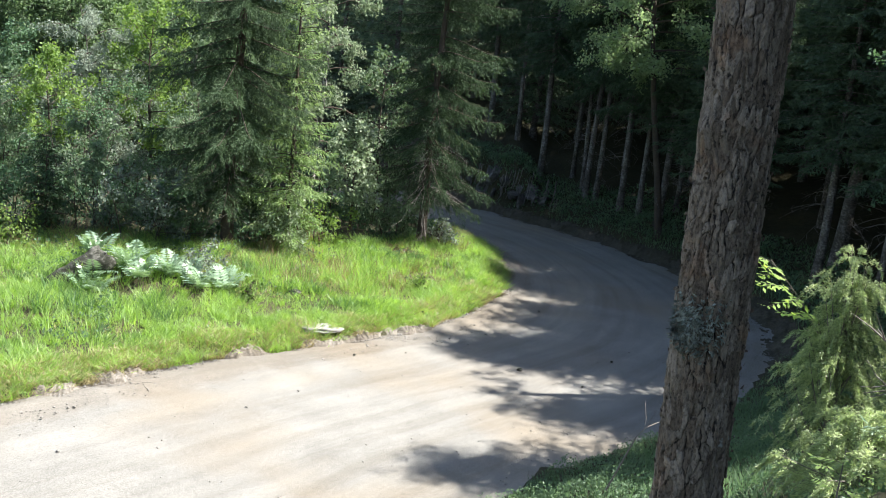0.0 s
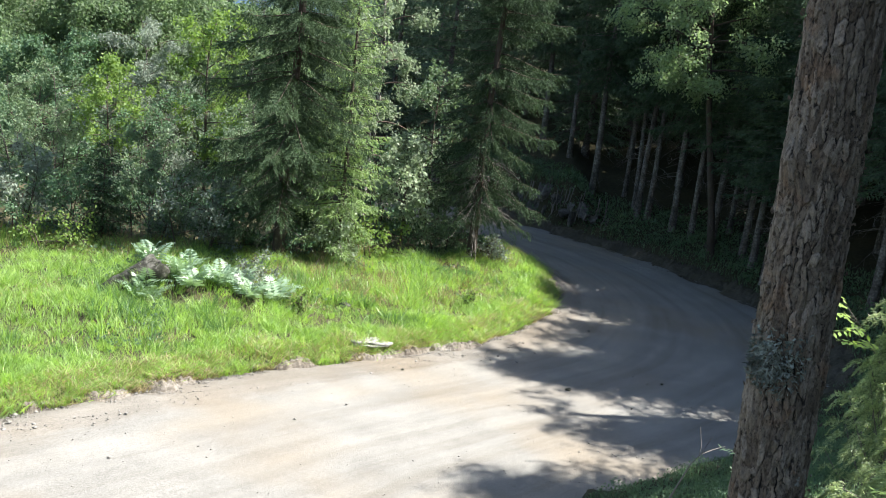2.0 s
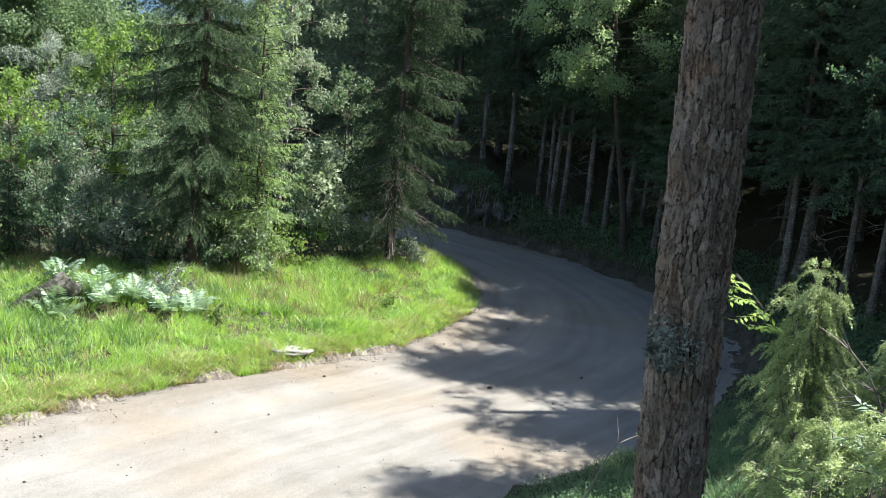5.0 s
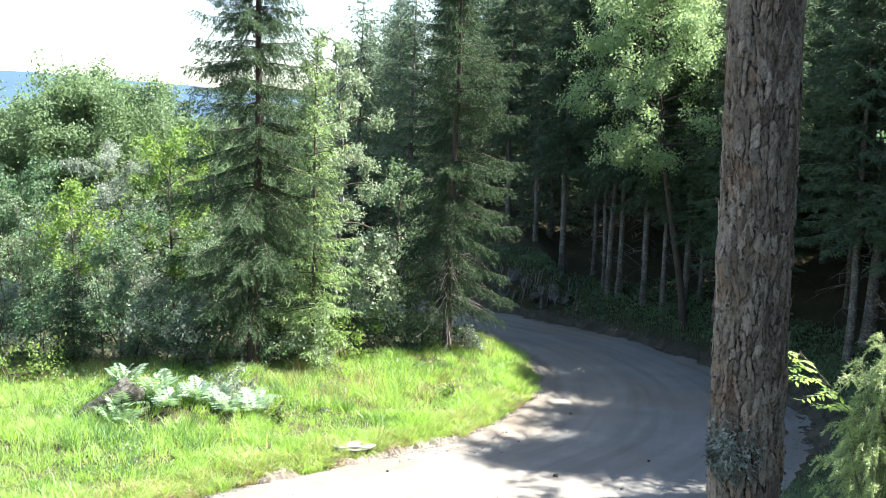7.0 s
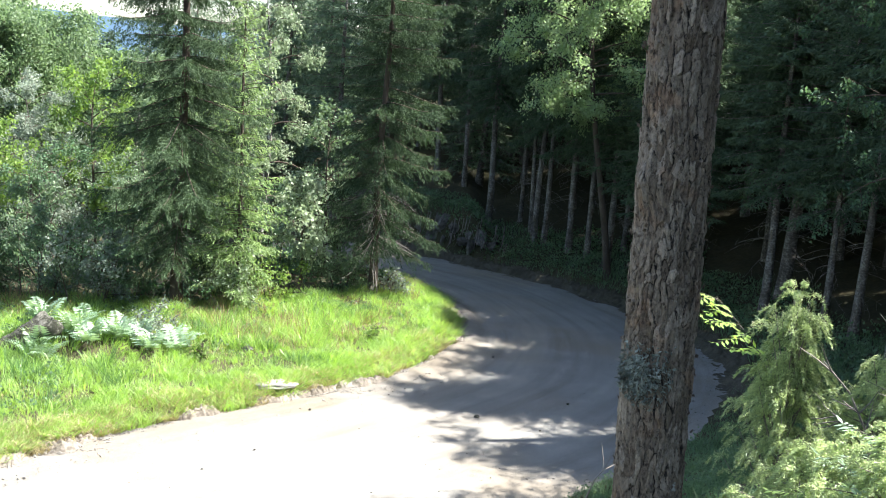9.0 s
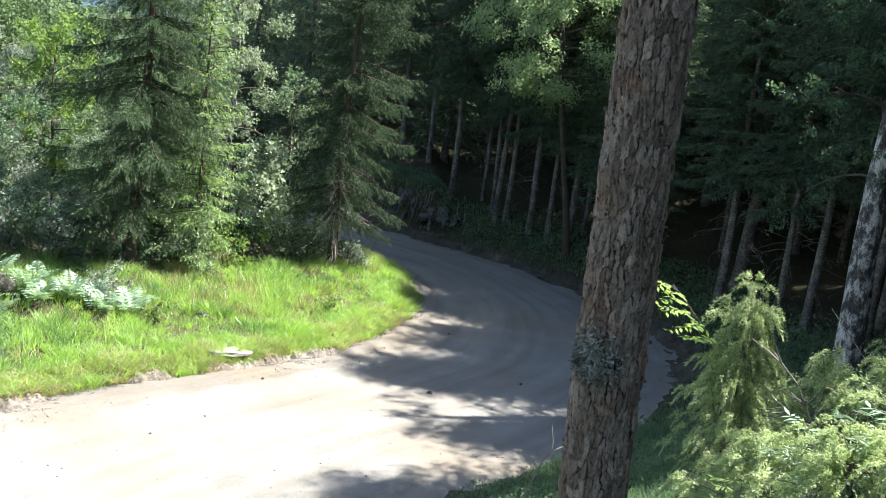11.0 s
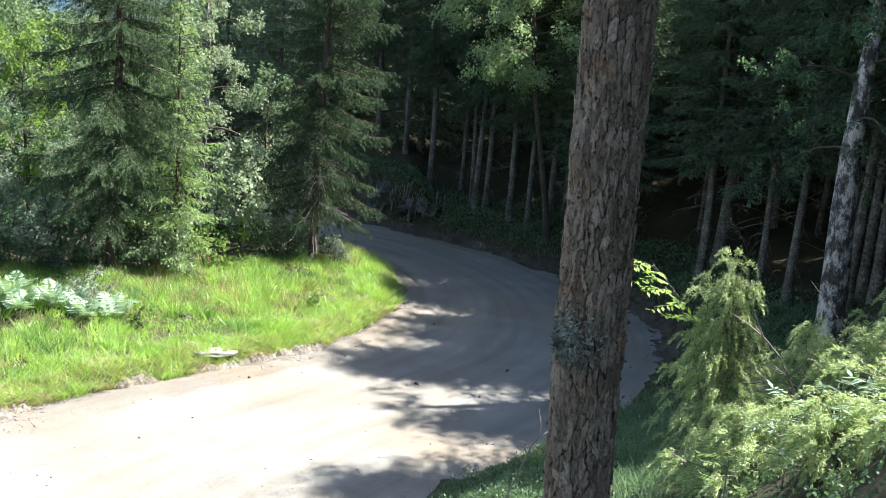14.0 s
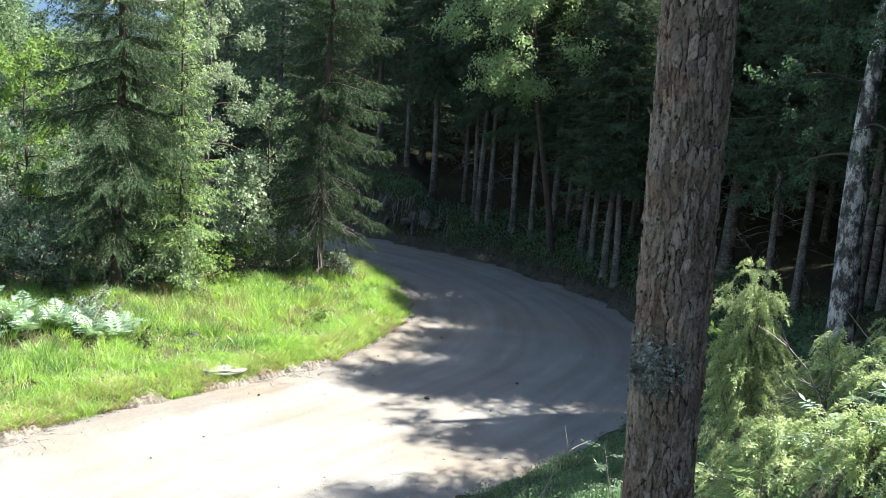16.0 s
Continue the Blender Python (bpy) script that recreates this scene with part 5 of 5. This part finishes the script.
for k, (x, y, r) in enumerate([(1.95, 20.1, 0.03), (2.9, 18.6, 0.03), (-1.1, 18.9, 0.04), (0.9, 20.3, 0.035), (3.6, 20.2, 0.04), (2.4, 23.2, 0.04), (1.7, 24.9, 0.06), (0.6, 22.0, 0.05), (-0.3, 20.7, 0.05)]):
    boulder("pebble", "small dark stone lying on the gravel", (x, y, 0.01), (r * 0.85, r * 0.7, r * 0.5), 20 + k, M_DARKSTONE if k % 3 else M_STONE, 0.15, k, cuts=1)["group"] = "loose stones on the road"

# the cut rock face where the road bends away: a broken upright wall, with fallen blocks before it
def rock_face():
    line = resample(RIGHT, 3000)
    line = line[(line[:, 0] < 2.5) & (line[:, 0] > -9) & (line[:, 1] > 33)]
    way = np.gradient(line, axis=0)
    out = -np.stack([-way[:, 1], way[:, 0]], -1) / np.linalg.norm(way, axis=1, keepdims=True)
    n, m = len(line), 26
    dist = np.r_[0, np.cumsum(np.hypot(*np.diff(line, axis=0).T))][:, None]
    v = np.linspace(0, 1, m)[None, :]
    ends = ease(dist / 1.2) * ease((dist[-1:] - dist) / 1.2)
    top = (1.15 + 0.55 * value_noise(dist * 0.9, 0 * dist, 81) + 0.2 * value_noise(dist * 3.1, 0 * dist, 82)) * (0.55 + 0.45 * ends)
    block = np.round((value_noise(dist * 1.7 + 0.4 * v, v * 2.6, 83) + 0.6 * value_noise(dist * 4.2, v * 1.5 + 0.2 * dist, 84)) * 2.6) / 2.6
    deep = 0.95 + 0.35 * v - 0.36 * block - 0.1 * value_noise(dist * 11, v * 9, 85)
    x, y = line[:, :1] + out[:, :1] * deep, line[:, 1:] + out[:, 1:] * deep
    z = -0.1 + v * (top + 0.1) + sag(line[:, :1], line[:, 1:]) + 0.05 * value_noise(dist * 6, v * 6, 86)
    x, y = np.concatenate([x, x[:, -1:] + out[:, :1] * 1.3], 1), np.concatenate([y, y[:, -1:] + out[:, 1:] * 1.3], 1)
    z = np.concatenate([z, z[:, -1:] - 0.35], 1)
    i, j = np.meshgrid(np.arange(n - 1), np.arange(m), indexing="ij")
    q = i * (m + 1) + j
    return mesh_from("rock_cutting", np.stack([x, y, z], -1), np.stack([q, q + 1, q + m + 2, q + m + 1], -1).reshape(-1, 4), M_CLIFF)


face = solid("rock_cutting", rock_face(), "grey broken rock wall of the road cutting with hanging roots", "rock")


def hanging_roots():
    rng = np.random.default_rng(46)
    line = resample(RIGHT, 3000)
    line = line[(line[:, 0] < 2.9) & (line[:, 0] > -5) & (line[:, 1] > 33)]
    way = np.gradient(line, axis=0)
    out = -np.stack([-way[:, 1], way[:, 0]], -1) / np.linalg.norm(way, axis=1, keepdims=True)
    sh = Shape()
    for _ in range(110):
        k = rng.integers(len(line))
        p = np.array([*(line[k] + out[k] * rng.uniform(0.7, 1.15)), rng.uniform(0.7, 1.5) + float(sag(*line[k]))])
        drop = rng.uniform(0.3, 0.9)
        u = np.linspace(0, 1, 5)[:, None]
        pts = p - np.array([0, 0, drop]) * u + np.concatenate([rng.normal(size=(5, 2)) * 0.05, np.zeros((5, 1))], 1) * u - np.array([*out[k], 0]) * 0.15 * u
        sh.tube(pts, np.linspace(rng.uniform(0.012, 0.03), 0.005, 5), 4)
    return sh.mesh("root", M_TWIG, True)


tagged(part("root", hanging_roots(), face, "pale dry roots hanging over the rock"), kind="stuff")


def rock_block(at, size, seed):
    rng = np.random.default_rng(seed)
    bm = bmesh.new()
    for p in rng.uniform(-1, 1, (16, 3)):
        bm.verts.new(Vector((p[0] * size[0], p[1] * size[1], p[2] * size[2])))
    hull = bmesh.ops.convex_hull(bm, input=bm.verts)
    bmesh.ops.delete(bm, geom=[g for g in hull["geom_interior"] if isinstance(g, bmesh.types.BMVert)], context="VERTS")
    bmesh.ops.bevel(bm, geom=bm.edges[:], offset=0.03, segments=1, affect="EDGES")
    me = bpy.data.meshes.new("rock_outcrop")
    bm.to_mesh(me)
    bm.free()
    me.materials.append(M_CLIFF)
    ob = solid("rock_outcrop", me, "grey fallen block below the rock cutting", "rock", (at[0], at[1], ground_at(*at) + size[2] * 0.45), "rocks of the road cutting")
    ob.rotation_euler = (rng.uniform(-0.2, 0.2), rng.uniform(-0.2, 0.2), rng.uniform(0, 6.28))


rr = np.random.default_rng(44)
for k in range(16):
    u = rr.random()
    line_x, line_y = 3.4 - 8.0 * u, 34.0 + 5.6 * u
    rock_block((line_x + rr.uniform(-0.1, 0.5), line_y + rr.uniform(0.1, 0.6)), rr.uniform(0.1, 0.34, 3), 300 + k)


# ---- grass, litter and low growth ----
def scatter(rng, n, x0, x1, y0, y1, keep):
    x, y = rng.uniform(x0, x1, n), rng.uniform(y0, y1, n)
    z, e = land(x, y)
    ok = keep(x, y, e)
    return x[ok], y[ok], z[ok], e[ok]


def grass(name, label, mat, seed, n, box, keep, height, width, lean=0.45, tuft=0.0):
    """Blades of grass; a share of them stands in tussocks that lean one way."""
    rng = np.random.default_rng(seed)
    x, y, z, e = scatter(rng, n, *box, keep)
    m = len(x)
    clump = 0.75 + 0.45 * value_noise(x * 1.1, y * 1.1, 51) + 0.3 * value_noise(x * 3.5, y * 3.5, 52)
    near = np.clip(0.4 + np.abs(e) / 1.1, 0.4, 1)
    tall = np.clip(clump, 0.3, 1.6) * rng.uniform(0.55, 1.3, m)
    bow = rng.normal(size=(m, 2)) * 0.22
    if tuft:
        own = np.nonzero(rng.random(m) < tuft)[0]
        heads = own[: max(1, len(own) // 34)]
        pick = heads[rng.integers(0, len(heads), len(own))]
        off = rng.normal(size=(len(own), 2)) * rng.uniform(0.035, 0.11, m)[pick][:, None]
        x[own], y[own] = x[pick] + off[:, 0], y[pick] + off[:, 1]
        z, e = land(x, y)
        tall[own] = (rng.uniform(0.6, 1.55, m) * clump)[pick] * rng.uniform(0.6, 1.1, len(own))
        bow[own] = (rng.normal(size=(m, 2)) * 0.28)[pick] + off * 3.2
    ln = height * np.clip(tall, 0.25, 1.9) * near
    way = unit(np.stack([bow[:, 0], bow[:, 1], np.ones(m)], -1))
    sh = Shape()
    sh.bent(np.stack([x, y, z - 0.02], -1), way, ln, width * rng.uniform(0.7, 1.3, m), rng, lean)
    return solid(name, sh.mesh(name, mat), label, "grass", kind="stuff")


def thin(x, y, scale, seed, cut):
    return value_noise(x * scale, y * scale, seed) > cut


meadow = lambda x, y, e: (e < -0.16 + 0.12 * value_noise(x * 2, y * 2, 66)) & (y < np.interp(x, [-8, -4.5, -2, 0.5], [24.6, 24.9, 26.6, 28.5])) & (x > -15)
grass("meadow_grass", "lush sunlit green meadow grass beside the road", M_GRASS, 1, 250000, (-15, 2, 13, 29.5), meadow, 0.27, 0.0115, 0.5, 0.65)
grass("meadow_grass", "darker green grass tussocks in the meadow", M_RUSH, 7, 60000, (-15, 2, 14, 29), lambda x, y, e: meadow(x, y, e) & (e < -0.5) & thin(x, y, 0.8, 67, -0.05), 0.36, 0.011, 0.35, 0.85)
grass("meadow_grass", "dry straw-coloured grass along the road edge", M_STRAW, 2, 80000, (-13, 2, 12, 29), lambda x, y, e: (e < -0.1) & ((e > -0.5) | thin(x, y, 0.9, 61, 0.45)) & (y < 28), 0.15, 0.012, 0.8)
grass("grass_heads", "reddish flowering grass heads in the meadow", M_SEED, 3, 34000, (-15, 1.5, 15, 29.5), lambda x, y, e: (e < -0.7) & (thin(x, y, 0.5, 62, 0.35) | (y > 22.3) & thin(x, y, 1.3, 68, -0.1)) & meadow(x, y, e), 0.44, 0.007, 0.2, 0.5)
grass("bank_grass", "green grass on the shaded roadside bank", M_GREEN, 4, 150000, (-4, 9, 3.5, 22), lambda x, y, e: (e > 0.1) & (e < 8) & ((x < np.where(y < 7.6, 2.3, 3.1)) | (y > 9.6)), 0.2, 0.012)
grass("bank_grass", "thin dark grass below the forest edge", M_GREEN, 5, 60000, (-2, 12, 20, 42), lambda x, y, e: (e > 0.5) & (e < 3.0), 0.22, 0.016)


grass("bank_grass", "green grass and moss round the foot of the pine", M_GREEN, 6, 110000, (-8, 11, -7, 4.5), lambda x, y, e: (e > 0.1) & (np.hypot(x - 0.4, y - 1.4) > 0.8), 0.2, 0.016)


def edge_grass(name, label, mat, seed, n, height, width, lean, reach):
    """Tufts that hang over the road along the verge."""
    rng = np.random.default_rng(seed)
    line = resample(LEFT, 6000)
    out = np.stack([-np.gradient(line[:, 1]), np.gradient(line[:, 0])], -1)
    out = out / np.linalg.norm(out, axis=1, keepdims=True)
    ok = (line[:, 1] > 9) & (line[:, 1] < 31)
    line, out = line[ok], out[ok]
    k = rng.integers(0, len(line), n)
    tuft = 0.5 + 0.5 * value_noise(k * 0.03, np.zeros(n), seed + 3)
    p = line[k] + out[k] * (rng.random(n) ** 1.3 * reach * (0.5 + tuft) + 0.1 - 0.16 * tuft)[:, None]
    z, _ = land(p[:, 0], p[:, 1])
    z = np.maximum(z, 0.03)
    way = unit(np.stack([rng.normal(size=n) * 0.35, rng.normal(size=n) * 0.35, np.ones(n)], -1))
    sh = Shape()
    sh.bent(np.stack([p[:, 0], p[:, 1], z - 0.02], -1), way, height * rng.uniform(0.5, 1.3, n) * (0.6 + 0.6 * tuft), width * rng.uniform(0.7, 1.3, n), rng, lean)
    return solid(name, sh.mesh(name, mat), label, "grass", kind="stuff")


edge_grass("verge_grass", "dry yellow grass fringe along the gravel edge", M_STRAW, 21, 30000, 0.17, 0.011, 0.9, 0.55)
# dead grass in dark brown that paints the undercut's shade
edge_grass("verge_grass", "dead brown grass, darkened for the shaded undercut of the edge", M_UNDERCUT, 23, 22000, 0.1, 0.012, 1.0, 0.16)
edge_grass("verge_grass", "green grass tufts along the gravel edge", M_GRASS, 22, 36000, 0.22, 0.012, 0.7, 0.75)


def low_growth(name, label, mat, seed, n, box, keep, height, leaf):
    rng = np.random.default_rng(seed)
    x, y, z, e = scatter(rng, n, *box, keep)
    m = len(x)
    hump = np.clip(0.5 + 0.6 * value_noise(x * 1.3, y * 1.3, seed + 7) + 0.3 * value_noise(x * 4, y * 4, seed + 8), 0.05, 1.3)
    sh = Shape()
    p = np.stack([x, y, z + height * hump * rng.random(m) ** 0.6], -1)
    way = unit(rand_unit(rng, m) + np.array([0, 0, 0.2]))
    ln = leaf * rng.uniform(0.6, 1.3, m)
    sh.leaves(p, way, ln, ln * 0.6, rng)
    return solid(name, sh.mesh(name, mat), label, "undergrowth", kind="stuff")


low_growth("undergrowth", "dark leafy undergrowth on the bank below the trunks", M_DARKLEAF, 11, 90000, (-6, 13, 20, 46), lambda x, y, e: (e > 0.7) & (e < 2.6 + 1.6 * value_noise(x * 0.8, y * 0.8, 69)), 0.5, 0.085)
low_growth("undergrowth", "green ferns and herbs along the forest bank", M_GREEN, 15, 70000, (-4, 13, 19, 44), lambda x, y, e: (e > 0.65) & (e < 2.6), 0.38, 0.08)
low_growth("undergrowth", "low green bushes and herbs on the near bank", M_DARKLEAF, 12, 130000, (1, 14, 4, 22), lambda x, y, e: (e > 1.5) & (e < 9) & (x > 2.3), 0.28, 0.032)
low_growth("undergrowth", "bushy low green bilberry growth at the road edge", M_GREEN, 17, 60000, (0.6, 5.5, 8, 19), lambda x, y, e: (e > 0.25 + 0.25 * value_noise(x * 2, y * 2, 70)) & (e < 2.6), 0.34, 0.035)
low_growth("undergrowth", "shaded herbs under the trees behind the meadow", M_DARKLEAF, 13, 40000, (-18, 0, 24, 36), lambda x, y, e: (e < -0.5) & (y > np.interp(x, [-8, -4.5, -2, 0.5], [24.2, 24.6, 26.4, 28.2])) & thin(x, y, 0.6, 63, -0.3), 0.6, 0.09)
low_growth("undergrowth", "low berry shrubs on the wooded bank top", M_DARKLEAF, 16, 40000, (-7, 16, -12, 4.5), lambda x, y, e: (e > 4) & thin(x, y, 0.5, 65, -0.2) & (np.hypot(x - 0.4, y - 1.4) > 1.6), 0.3, 0.07)
low_growth("meadow_herbs", "broad-leaved herbs among the meadow grass", M_GREEN, 14, 26000, (-14, 1, 15, 27), lambda x, y, e: (e < -0.6) & thin(x, y, 1.1, 64, 0.3), 0.28, 0.06)


def grit():
    """Loose gravel and clods, thickest along the road's edges."""
    rng = np.random.default_rng(77)
    n = 16000
    x, y = rng.uniform(-8, 8, n), rng.uniform(9, 34, n)
    ok = on_road(x, y)
    x, y = x[ok], y[ok]
    edge = np.minimum(line_dist(x, y, LEFT), line_dist(x, y, RIGHT))
    ok = rng.random(len(x)) < np.clip(0.12 + np.exp(-edge / 0.35), 0, 1)
    x, y, edge = x[ok], y[ok], edge[ok]
    r = rng.gamma(2.0, 0.004, len(x)) + 0.005 + 0.012 * np.exp(-edge / 0.3) * rng.random(len(x))
    oct_v = np.array([(1, 0, 0), (-1, 0, 0), (0, 1, 0), (0, -1, 0), (0, 0, 1), (0, 0, -1)], float)
    oct_f = np.array([(0, 2, 4), (2, 1, 4), (1, 3, 4), (3, 0, 4), (2, 0, 5), (1, 2, 5), (3, 1, 5), (0, 3, 5)])
    v = oct_v[None] * rng.uniform(0.6, 1.3, (len(x), 6, 1)) * r[:, None, None] * (1, 1, 0.55)
    v = v + np.stack([x, y, np.full(len(x), 0.015)], -1)[:, None]
    f = (oct_f[None] + 6 * np.arange(len(x))[:, None, None]).reshape(-1, 3)
    solid("gravel", mesh_from("gravel", v, f, M_GRIT), "loose gravel scattered over the road", "gravel", kind="stuff")


grit()


def clods():
    """Crumbled earth and pale gravel heaped along the grassy edge."""
    rng = np.random.default_rng(78)
    line = resample(LEFT, 4000)
    line = line[(line[:, 1] > 11) & (line[:, 1] < 31)]
    out = np.stack([np.gradient(line[:, 1]), -np.gradient(line[:, 0])], -1)
    out = out / np.linalg.norm(out, axis=1, keepdims=True)
    n = 15000
    k = rng.integers(0, len(line), n)
    heap = 0.5 + 0.5 * value_noise(k * 0.011, np.zeros(n), 79)
    p = line[k] + out[k] * (rng.gamma(1.6, 0.13, n) * (0.4 + heap) - 0.08)[:, None] + rng.normal(size=(n, 2)) * 0.03
    z, _ = land(p[:, 0], p[:, 1])
    r = (rng.gamma(1.5, 0.004, n) + 0.003) * (0.6 + 0.7 * heap)
    oct_v = np.array([(1, 0, 0), (-1, 0, 0), (0, 1, 0), (0, -1, 0), (0, 0, 1), (0, 0, -1)], float)
    oct_f = np.array([(0, 2, 4), (2, 1, 4), (1, 3, 4), (3, 0, 4), (2, 0, 5), (1, 2, 5), (3, 1, 5), (0, 3, 5)])
    v = oct_v[None] * rng.uniform(0.5, 1.3, (n, 6, 3)) * r[:, None, None] * (1.2, 1.2, 0.8)
    v = v + np.stack([p[:, 0], p[:, 1], np.maximum(z, 0.036)], -1)[:, None]
    f = (oct_f[None] + 6 * np.arange(n)[:, None, None]).reshape(-1, 3)
    solid("clods", mesh_from("clods", v, f, M_GRIT), "crumbled earth clods along the grass edge", "soil", kind="stuff")


clods()
